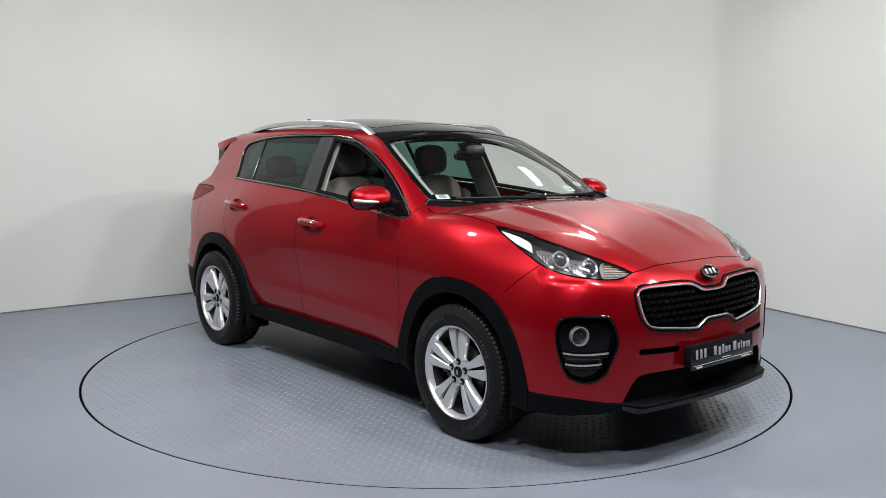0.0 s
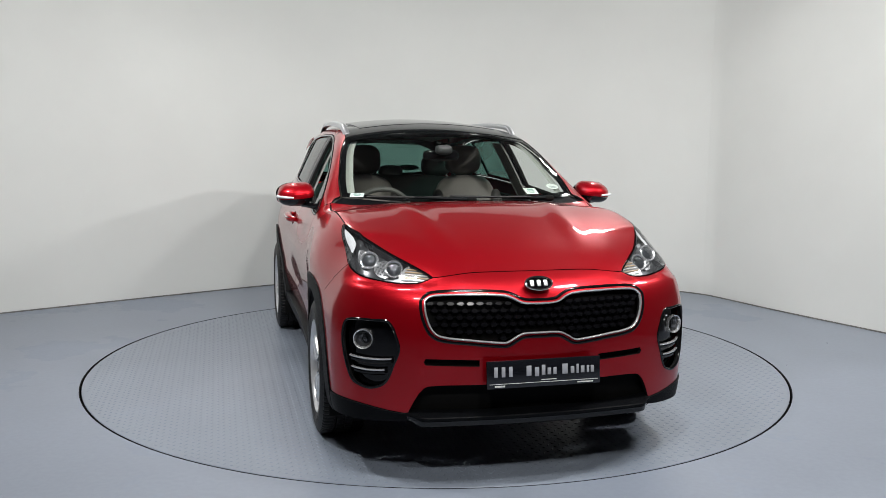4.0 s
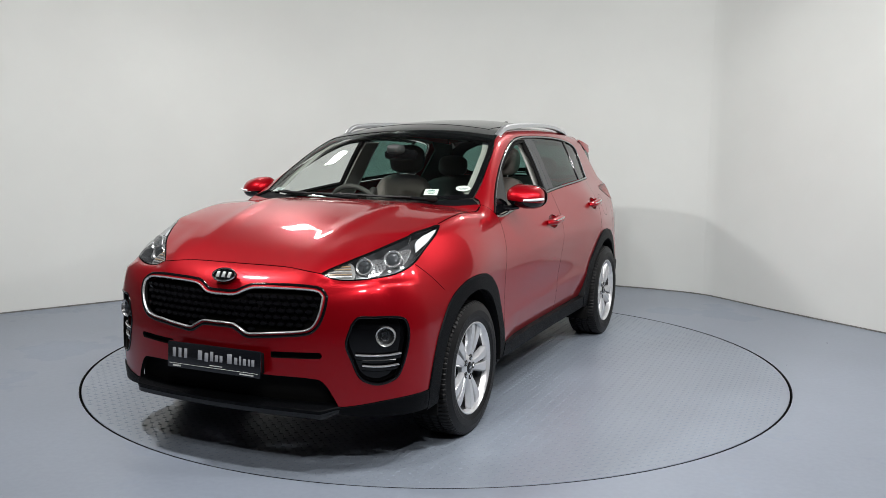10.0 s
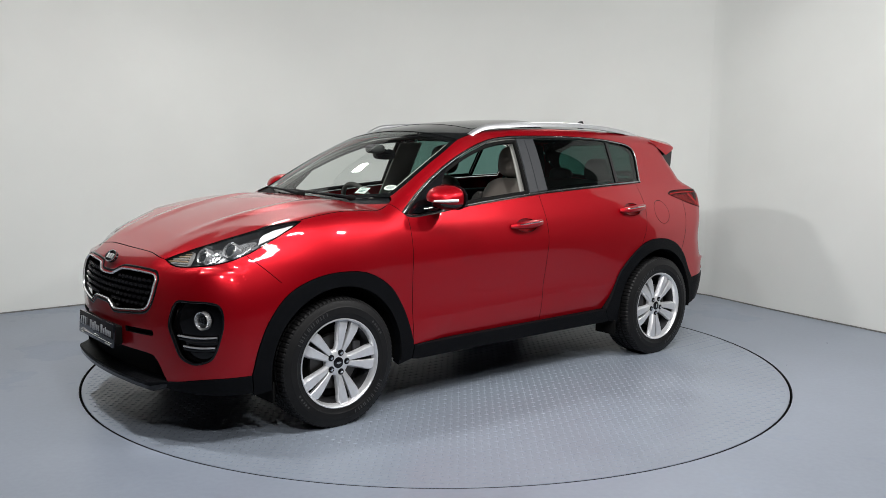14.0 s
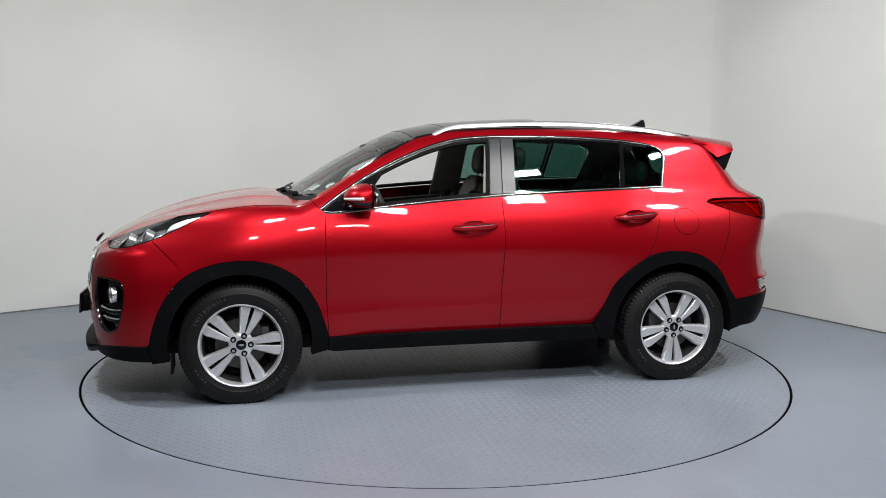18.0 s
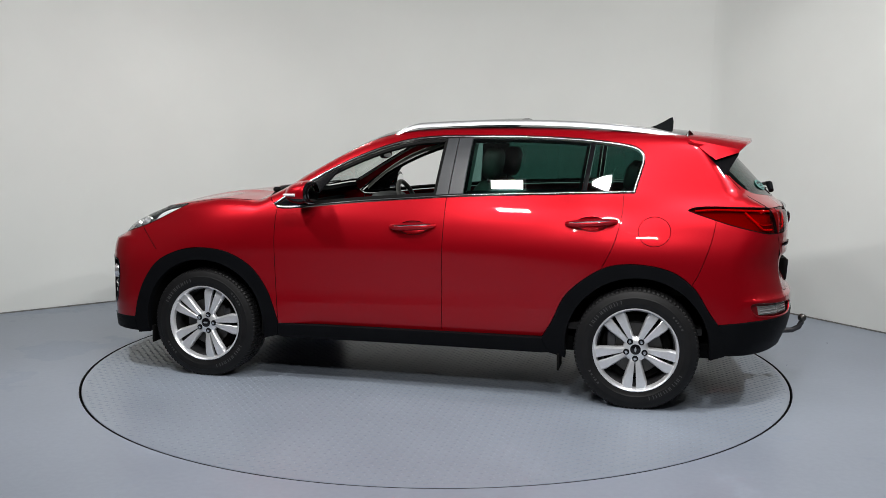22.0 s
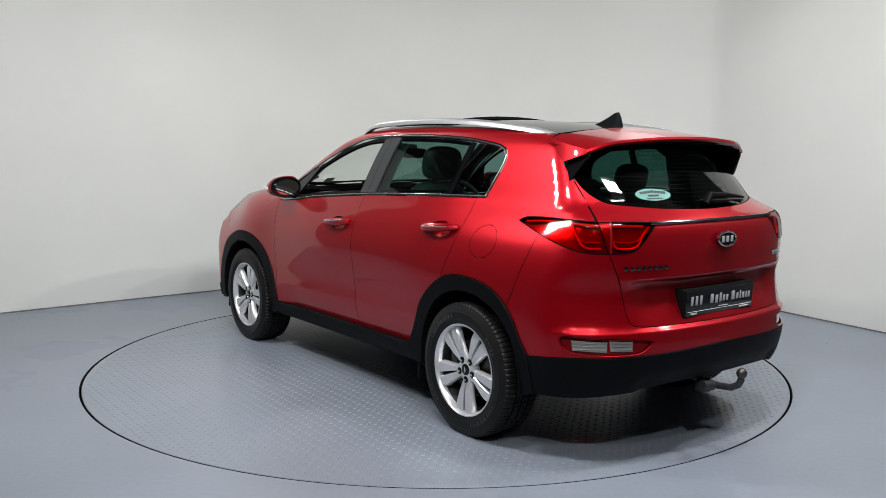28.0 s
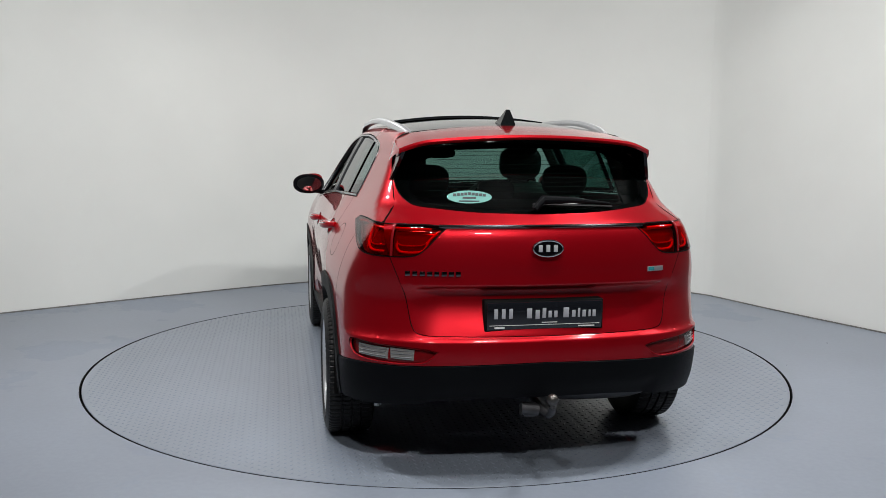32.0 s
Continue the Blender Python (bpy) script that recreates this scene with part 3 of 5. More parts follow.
# ---- the car's lines: drawn once, shared by the pieces on both sides of a seam ----
def lines():
    L = {}
    # nose drawing (degrees round the corner / 60, height)
    tip, heel = (.476, .901), (1.214, 1.086)
    L["lamp_top"] = chain([tip], redrawn(spline([(2.04, .478), (2.0, .512), (1.9, .594), (1.8, .652), (1.7, .700), (1.6, .736), (1.51, .754)]), "top", "nose"), [heel])
    L["lamp_low"] = chain(spline([heel, (1.099, 1.030), (1.002, .982), (.909, .936), (.809, .902), (.70, .883), (.60, .875), (.53, .879), tip]))
    L["hood_front"] = spline([(0, .921), (.20, .921), (.314, .919), (.40, .911), tip])
    # top drawing: seam between bonnet and wing, and the foot of the windscreen
    L["hood_side"] = spline([(1.492, .756), (1.36, .762), (1.2, .765), (1.05, .766), (.925, .756)])
    L["cowl"] = spline([(1.09, 0), (1.078, .2), (1.045, .42), (.995, .60), (.925, .756)])
    L["ws_foot"] = spline([(1.035, 0), (1.015, .2), (.975, .41), (.925, .57), (.872, .688)])
    L["ws_side"] = spline([(.872, .688), (.75, .682), (.62, .664), (.43, .630), (.28, .582)])
    L["ws_head"] = spline([(.28, .582), (.292, .3), (.297, 0)])
    L["roof_side"] = spline([(.28, .582), (.15, .560), (.0, .548), (-.5, .545), (-1.0, .540), (-1.35, .522), (-1.575, .500)])
    L["roof_back"] = spline([(-1.575, .500), (-1.59, .3), (-1.60, 0)])
    # side drawing
    L["chrome_top"] = spline([(.880, 1.108), (.80, 1.166), (.70, 1.232), (.60, 1.292), (.47, 1.360), (.34, 1.418), (.20, 1.470), (.05, 1.510), (-.12, 1.529), (-.33, 1.534), (-.65, 1.533), (-.97, 1.519), (-1.20, 1.494), (-1.293, 1.474), (-1.340, 1.440), (-1.348, 1.395), (-1.335, 1.34), (-1.300, 1.211)])
    L["belt"] = spline([(-1.300, 1.211), (-.95, 1.200), (-.42, 1.178), (-.20, 1.166), (.34, 1.124), (.66, 1.090), (.80, 1.078), (.862, 1.086), (.880, 1.108)])
    L["door_lead"] = spline([(.852, 1.082), (.853, .90), (.850, .60), (.838, .366)])
    L["door_split"] = spline([(-.212, 1.165), (-.212, .95), (-.205, .70), (-.20, .366)])
    L["door_trail"] = spline([(-1.235, 1.205), (-1.235, 1.10), (-1.195, .93), (-1.13, .79)])
    L["arch_f"] = spline([(1.835, .355), (1.80, .49), (1.74, .62), (1.64, .735), (1.48, .806), (1.32, .825), (1.16, .802), (1.01, .715), (.915, .585), (.865, .46), (.838, .366)])
    L["arch_r"] = spline([(-.80, .372), (-.855, .47), (-.94, .64), (-1.13, .79), (-1.29, .825), (-1.50, .795), (-1.635, .705), (-1.73, .56), (-1.775, .50)])
    arc = lambda cx, a, b: np.array([(cx + .398 * math.cos(radians(w)), .35 + .398 * math.sin(radians(w))) for w in np.linspace(a, b, 40)])
    L["well_f"], L["well_r"] = arc(1.335, -12, 192), arc(-1.335, -12, 192)
    # stern drawing
    L["lid_side"] = spline([(.806, 1.320), (.752, 1.245), (.697, 1.150), (.648, 1.003), (.600, .87), (.570, .74), (.555, .695), (.535, .670), (.490, .660)])
    L["lid_foot"] = spline([(.490, .660), (.25, .656), (0, .655)])
    L["tail_lamp_top"] = spline([(1.105, 1.122), (1.06, 1.140), (.95, 1.146), (.80, 1.145), (.62, 1.142), (.50, 1.140), (.425, 1.132)])
    L["tail_lamp_low"] = spline([(.425, 1.132), (.462, 1.090), (.510, 1.032), (.55, 1.006), (.654, 1.000), (.757, 1.006), (.88, 1.040), (1.0, 1.084), (1.105, 1.122)])
    L["quarter_seam"] = [(-1.745, 1.062), (-1.72, .95), (-1.66, .78), (-1.625, .712)]
    return L


def car_body(car):
    L = lines()
    lamp = chain(L["lamp_top"], L["lamp_low"])
    lamp3 = skin("nose", L["lamp_top"])
    # bonnet
    front = redrawn(L["hood_front"], "nose", "top")
    half = chain(front, drawn("top", lamp3), L["hood_side"], L["cowl"][::-1])
    ridge = lambda uv: .010 * np.exp(-((np.abs(uv[:, 1]) - (.30 + .13 * np.clip((2.05 - uv[:, 0]) / 1.0, 0, 1))) / .055) ** 2) * np.clip((2.03 - uv[:, 0]) / .35, 0, 1) * np.clip((uv[:, 0] - .98) / .2, 0, 1)
    panel("bonnet", "top", both_top(half), RED, car, "red bonnet with two raised creases", shape=ridge, step=.022)
    # front bumper skin with its openings
    hole = openings()
    seam = spline([(.909, .936), (.99, .875), (1.075, .800)])
    arch = redrawn(L["arch_f"], "side", "nose")
    arch = arch[(arch[:, 1] < .80) & (np.arange(len(arch)) < len(arch) // 2)]
    low = spline([(arch[0][0], .355), (.76, .346), (.62, .322), (.548, .312)])
    notch = spline([(.548, .312), (.53, .352), (.497, .412), (.465, .438), (.27, .445), (0, .446)])
    k = int(np.argmin(np.abs(L["lamp_low"][:, 0] - .909)))
    under_lamp = L["lamp_low"][k:][::-1]
    half = chain(L["hood_front"], under_lamp, seam, arch[::-1], low, notch)
    fogs = [hole["fog"], hole["fog"] * (-1, 1)]
    panel("front_bumper", "nose", both(half), RED, car, "red front bumper skin", holes=[hole["grille"], hole["slot"], hole["slot"] * (-1, 1)] + fogs, depth=.02, step=.026)
    # matt black sheet added behind the openings, in place of their shaded depth
    panel("bumper_core", "nose", both([(0, .90), (.50, .87), (.80, .86), (.86, .50), (.86, .30), (.50, .22), (0, .22)]), VOID, car, lift=-.085, depth=0, step=.05)
    lip_low = spline([(.94, .262), (.76, .266), (.62, .272), (.545, .280)])
    lip = chain(low, lip_low[::-1])
    for s in (1, -1):
        panel("lip_corner", "nose", lip, CLADDING, car, "black textured plastic bumper corner", side=s, lift=.006, depth=.04, step=.024)
    # a nearer black sheet that stands for the shade inside the intake
    panel("intake_back", "nose", both([(0, .49), (.52, .48), (.60, .30), (.60, .25), (0, .25)]), VOID, car, lift=-.045, depth=0, step=.05)
    # the lower lip: a shelf before the intake, a crease and a gloss face that turns under
    verts, glossy, n = [], [], 61
    for i in range(n):
        y = -.585 + 1.17 * i / (n - 1)
        w = min((.585 - abs(y)) / .07, 1)
        w = w * w * (3 - 2 * w)
        x, z = 2.215 - .20 * y * y + .055 * w, .322 - .008 * w - .02 * y * y
        verts += [(x - .11, y, z + .012), (x - .03, y, z + .004), (x - .004, y, z + .001), (x, y, z - .003), (x - .003, y, z - .010 - .006 * w)]
        glossy += [(x - .004, y, z - .012 - .006 * w), (x - .008, y, z - .028 - .012 * w), (x - .022, y, z - .034 - .014 * w), (x - .12, y, z - .03 - .010 * w)]
    strip = lambda k: [(i * k + j, i * k + j + 1, (i + 1) * k + j + 1, (i + 1) * k + j) for i in range(n - 1) for j in range(k - 1)]
    lip_ob = part("front_lip", (verts, strip(5)), CLADDING, car, "black plastic lower lip with a thin creased edge")
    part("lip_face", (glossy, strip(4)), GLOSS, lip_ob, "gloss black face under the lip")
    # wings, doors, sides
    for s in (1, -1):
        hood3 = skin("top", L["hood_side"])
        lamp_low3 = skin("nose", L["lamp_low"][:k + 1])
        seam3 = skin("nose", seam)
        j = int(np.argmin(np.hypot(*(L["arch_f"] - drawn("side", seam3[-1:])[0]).T)))
        wing = chain(drawn("side", hood3), [(.885, 1.112)], L["door_lead"], L["arch_f"][j:][::-1], drawn("side", seam3)[::-1], drawn("side", lamp_low3)[::-1])
        panel("front_wing", "side", wing, RED, car, side=s, step=.026)
        d = L["belt"]
        kb = int(np.argmin(np.abs(d[:, 0] + .212)))
        ke = int(np.argmin(np.abs(d[:, 0] + 1.235)))
        cup_f, cup_r = handle_cup(-.030, .996), handle_cup(-1.070, 1.047)
        fold = lambda x: .522 - .03 * x
        crease = lambda uv: -.17 * np.clip(fold(uv[:, 0]) - uv[:, 1], 0, .2) * np.clip((.84 - uv[:, 0]) / .25, 0, 1) * np.clip((uv[:, 0] + 1.05) / .25, 0, 1)
        fold_line = lambda a, b: np.stack([np.linspace(a, b, 40), fold(np.linspace(a, b, 40))], 1)
        fd = chain(d[kb:-4], L["door_lead"], [(.838, .366), (-.20, .366)], L["door_split"][::-1])
        front_door = panel("front_door", "side", fd, RED, car, "red front door with its window wound down", side=s, step=.026, shape=crease, creases=[fold_line(.83, -.19)], holes=[cup_f])
        ja = int(np.argmin(np.hypot(L["arch_r"][:, 0] + 1.13, L["arch_r"][:, 1] - .79)))
        rd = chain(d[ke:kb + 1], L["door_split"], [(-.20, .366), (-.80, .372)], L["arch_r"][:ja + 1], L["door_trail"][::-1])
        rear_door = panel("rear_door", "side", rd, RED, car, "red rear door with dark tinted window", side=s, step=.026, shape=crease, creases=[fold_line(-.22, -.85)], holes=[cup_r])
        # body side: front pillar, roof edge, rear quarter
        ws3 = drawn("side", skin("top", L["ws_side"]))
        roof3 = drawn("side", skin("top", L["roof_side"]))
        lid3 = skin("stern", np.array([(.879, 1.404), (.846, 1.365), (.812, 1.327), (.782, 1.286), (.752, 1.245), (.725, 1.198), (.700, 1.152)]))
        lamp_top3 = skin("stern", L["tail_lamp_top"])
        lamp_top3 = lamp_top3[lamp_top3[:, 0] > -2.015]
        lamp_back3 = skin("stern", L["tail_lamp_low"])
        lamp_back3 = lamp_back3[(lamp_back3[:, 0] > -1.745) | (lamp_back3[:, 2] > 1.085)]
        lamp_back3 = lamp_back3[lamp_back3[:, 0] > -1.75]
        qs = spline(L["quarter_seam"])
        je = int(np.argmin(np.hypot(*(L["arch_r"] - qs[-1]).T)))
        quarter = chain(ws3, roof3, [(-1.598, 1.516), (-1.665, 1.468)], drawn("side", lid3), drawn("side", lamp_top3)[::-1], drawn("side", lamp_back3)[::-1], qs, L["arch_r"][ja:je + 1][::-1],
                        L["door_trail"][::-1], d[:ke + 1][::-1], L["chrome_top"][::-1], [(.885, 1.112)], drawn("side", hood3)[::-1][:3], drawn("side", skin("top", np.array([(.885, .72)]))))
        fuel = np.array([(-1.415 + .088 * math.cos(a), 1.005 + .080 * math.sin(a)) for a in np.linspace(0, 2 * math.pi, 40, endpoint=False)])
        panel("body_side", "side", quarter, RED, car, "red front pillar, roof edge and rear quarter", side=s, step=.026, holes=[fuel] if s > 0 else [])
        if s > 0:
            panel("fuel_flap", "side", fuel, RED, car, side=s, gap=.0015)
        windows(car, front_door, rear_door, L, s)
        # plastic round the wheels and along the sill
        af = chain(L["arch_f"], [(.838, .366), (.846, .288), (.94, .265)], L["well_f"][::-1][1:-1], [(1.725, .262), (1.82, .25)])
        panel("wheel_arch_trim", "side", af, CLADDING, car, "black plastic wheel arch trim", side=s, lift=.007, depth=.05, step=.03)
        ar = chain(L["arch_r"], [(-1.80, .42), (-1.815, .325), (-1.742, .30)], L["well_r"][::-1][1:-1], [(-.94, .265), (-.846, .288), (-.80, .372)])
        panel("wheel_arch_trim", "side", ar, CLADDING, car, "black plastic wheel arch trim", side=s, lift=.012, depth=.05, step=.03)
        panel("sill_trim", "side", [(.836, .366), (.846, .288), (.80, .280), (-.80, .284), (-.846, .288), (-.80, .372)], CLADDING, car, "black plastic sill trim", side=s, lift=.010, depth=.06, step=.04)
    # roof and screens
    screen = both_top(chain(L["ws_foot"], L["ws_side"], L["ws_head"]))
    panel("windscreen", "top", screen, CLEAR, car, "clear windscreen", depth=0, lift=-.003, gap=.001)
    inner = chain(L["ws_foot"] * (1, .94) - (.022, 0), L["ws_side"][2:-2] - (0, .035), L["ws_head"] * (1, .93) + (.045, 0))
    panel("screen_border", "top", screen, GLOSS, car, "black printed screen border", holes=[both_top(inner)], depth=0, lift=-.007, gap=.001)
    shade = both_top(chain(L["ws_head"][::-1], spline([(.28, .582), (.33, .575)]), spline([(.33, .575), (.37, .3), (.38, 0)])))
    panel("sun_band", "top", shade, glass("blue_sun_band", (.10, .11, .16)), car, depth=0, lift=-.010)
    cowl = both_top(chain(L["cowl"], [(.89, .72), (.872, .688)], L["ws_foot"][::-1]))
    panel("cowl", "top", cowl, CLADDING, car, "black plastic scuttle panel", lift=-.014, depth=.03)
    roof = both_top(chain(L["ws_head"][::-1], L["roof_side"], L["roof_back"]))
    panel("roof", "top", roof, ROOFBLACK, car, "gloss black glass panoramic roof", step=.04)
    # tailgate, rear screen, rear bumper
    heat = material("dark_heater_print", (.05, .035, .03), .5)
    glass_low = spline([(0, 1.183), (.30, 1.190), (.495, 1.203), (.63, 1.216), (.70, 1.243), (.752, 1.278), (.797, 1.320)])
    glass_edge = spline([(.797, 1.320), (.855, 1.392), (.84, 1.43), (.74, 1.50), (.60, 1.52)])
    rear_glass = both(chain(glass_low, glass_edge, [(0, 1.53)]))
    panel("rear_screen", "stern", rear_glass, TINTED, car, "dark tinted rear screen", depth=0, lift=-.002)
    rim = both(chain(spline([(0, 1.205), (.30, 1.212), (.50, 1.222), (.62, 1.245), (.70, 1.30), (.69, 1.40), (.56, 1.46)]), [(0, 1.475)]))
    panel("rear_screen_border", "stern", rear_glass, GLOSS, car, holes=[rim], depth=0, lift=-.008)
    for i in range(13):
        z = 1.222 + i * .0195
        reach = .60 if z > 1.25 else .50
        part("heating_wire", band("stern", np.stack([np.linspace(-reach, reach, 40), np.full(40, z)], 1), .0022, -.0045, .0008), heat, car)
    lid = both(chain(glass_low, L["lid_side"], L["lid_foot"]))
    bl = chain(L["tail_lamp_top"], L["tail_lamp_low"])
    panel("tailgate", "stern", lid, RED, car, "red tailgate", holes=[cut_lamp(bl, .62), cut_lamp(bl, .62) * (-1, 1)], step=.022, depth=.02, creases=[level(.885, .545), level(.873, .545), level(.861, .54)], shape=lambda uv: .006 * np.exp(-((uv[:, 1] - .880) / .018) ** 2) - .038 * np.clip((.873 - uv[:, 1]) / .012, 0, 1) * np.clip((uv[:, 1] - .662) / .15, 0, 1) * np.clip((.57 - np.abs(uv[:, 0])) / .12, 0, 1))
    lamp_under = L["tail_lamp_low"]
    ks = int(np.argmin(np.abs(lamp_under[:, 0] - .648)))
    kq = int(np.argmin(np.hypot(*(skin("stern", lamp_under)[:, [0, 2]] - (-1.745, 1.062)).T)))
    qs = redrawn(spline(L["quarter_seam"]), "side", "stern")
    ar = redrawn(L["arch_r"], "side", "stern")
    ja = int(np.argmin(np.hypot(*(ar - qs[-1]).T)))
    red_low = spline([(ar[-1][0], .500), (.90, .512), (.81, .522), (.59, .528), (.30, .536), (0, .543)])
    ls = L["lid_side"]
    ls = ls[ls[:, 1] < 1.0]
    half = chain(L["lid_foot"][::-1], ls[::-1], lamp_under[ks:kq + 1], qs, ar[ja:], red_low)
    fog = rear_fog()
    panel("rear_bumper", "stern", both(half), RED, car, "red rear bumper", holes=[fog, fog * (-1, 1)], step=.026, creases=[level(.647, .88), level(.637, .88), level(.627, .86)], shape=lambda uv: .016 * np.clip((.650 - uv[:, 1]) / .010, 0, 1) * np.clip((uv[:, 1] - .56) / .07, 0, 1) * np.clip((.90 - np.abs(uv[:, 0])) / .1, 0, 1))
    low = chain(red_low[::-1], [(ar[-1][0], .500), (.965, .40), (.955, .325)], spline([(.955, .325), (.75, .330), (.55, .350), (.30, .368), (0, .370)]))
    panel("rear_valance", "stern", both(low), CLADDING, car, "black textured plastic lower rear bumper", lift=.006, depth=.04, step=.03, shape=lambda uv: -.012 * np.clip((.425 - uv[:, 1]) / .012, 0, 1) * np.clip((.52 - np.abs(uv[:, 0])) / .03, 0, 1))
    spoiler(car)
    return L


def level(z, reach):
    """A level line across a drawing."""
    u = np.linspace(-reach, reach, int(reach / .009))
    return np.stack([u, 0 * u + z], 1)


def handle_cup(x, z):
    return np.array([(x + .088 * math.cos(a), z - .008 + .040 * math.sin(a)) for a in np.linspace(0, 2 * math.pi, 32, endpoint=False)])


def cut_lamp(outline, edge):
    """The part of the tail lamp that sits in the tailgate."""
    p = dense(outline, .006)
    return p[p[:, 0] < edge + .02]


def openings():
    grille = both(chain(spline([(0, .796), (.055, .797), (.088, .803), (.125, .821), (.165, .832), (.30, .837), (.43, .836), (.472, .829), (.488, .810)]), spline([(.488, .810), (.477, .75), (.453, .690), (.42, .662), (.30, .645), (.18, .632), (.150, .632), (.120, .650), (.085, .668), (.05, .671), (0, .671)])))
    fog = chain(spline([(.600, .690), (.625, .722), (.68, .724), (.765, .722), (.812, .705), (.828, .64), (.815, .55), (.780, .452), (.735, .425), (.690, .420), (.635, .448), (.60, .53), (.578, .605), (.600, .690)]))
    slot = chain([(.265, .556), (.475, .562), (.482, .548), (.475, .536), (.265, .530)])
    return {"grille": grille, "fog": fog, "slot": slot}


def rear_fog():
    return chain(spline([(.445, .592), (.50, .603), (.62, .612), (.72, .616), (.80, .622), (.835, .612), (.828, .575), (.79, .548), (.66, .537), (.52, .540), (.48, .556), (.445, .592)]))


def windows(car, front_door, rear_door, L, s):
    top, low = L["chrome_top"], L["belt"]
    outline = chain(top, low)
    def clip(poly, line, keep):
        """Cuts an outline along a line given as x at heights 1.1 and 1.55."""
        out = []
        f = lambda q: keep * (q[0] - (line[0] + (line[1] - line[0]) * (q[1] - 1.1) / .45))
        for a, b in zip(poly, np.roll(poly, -1, axis=0)):
            fa, fb = f(a), f(b)
            if fa >= 0:
                out.append(a)
            if fa * fb < 0:
                out.append(a + (b - a) * fa / (fa - fb))
        return np.array(out)
    inner = inset(dense(outline, .012), .017)
    if area(inner) < 0:
        inner = inner[::-1]
    lead = clip(inner, (-.135, -.185), 1)
    trail = clip(inner, (-.300, -.335), -1)
    pane = clip(trail, (-.985, -1.045), 1)
    quarter = clip(trail, (-1.015, -1.075), -1)
    # bright strip round the side windows
    for line in (top, low[:-3]):
        part("window_trim", sided(band("side", inset_line(line, outline, .008), .012, .0, .005), s), WINDOWCHROME, car, "bright window surround strip")
    post = clip(clip(inner, (-.135, -.185), -1), (-.212, -.250), 1)
    panel("door_post", "side", post, PILLAR, front_door, "black window post", side=s, lift=.001, gap=.001)
    post = clip(clip(inner, (-.216, -.254), -1), (-.300, -.335), 1)
    panel("door_post", "side", post, PILLAR, rear_door, "black window post", side=s, lift=.001, gap=.001)
    bar = clip(clip(trail, (-.985, -1.045), -1), (-1.015, -1.075), 1)
    panel("window_bar", "side", bar, GLOSS, rear_door, side=s, lift=.0)
    panel("window_glass", "side", pane, TINTED, rear_door, "dark green tinted window", side=s, lift=-.006, depth=0)
    panel("quarter_glass", "side", quarter, TINTED, rear_door, "dark green tinted quarter window", side=s, lift=-.006, depth=0)
    # rubber channels of the open front window, and the mirror's corner piece
    edging = chain(lead)
    hole = inset(dense(edging, .012), .020)
    panel("window_channel", "side", edging, VOID, front_door, "black rubber window channel", side=s, holes=[hole], lift=-.008, depth=.02)
    corner = clip(inner, (.660, .30), 1)
    panel("corner_cover", "side", corner, GLOSS, front_door, "gloss black mirror corner", side=s, lift=-.002)
    rear_hole = inset(dense(pane, .012), .022)
    panel("window_channel", "side", pane, GLOSS, rear_door, "black window border", side=s, holes=[rear_hole], lift=-.010, depth=0)


def inset_line(path, outline, d):
    c = outline.mean(0)
    t = np.gradient(path, axis=0)
    t /= np.linalg.norm(t, axis=1)[:, None]
    n = np.stack([-t[:, 1], t[:, 0]], 1)
    if ((c - path) * n).sum() < 0:
        n = -n
    return path + n * d


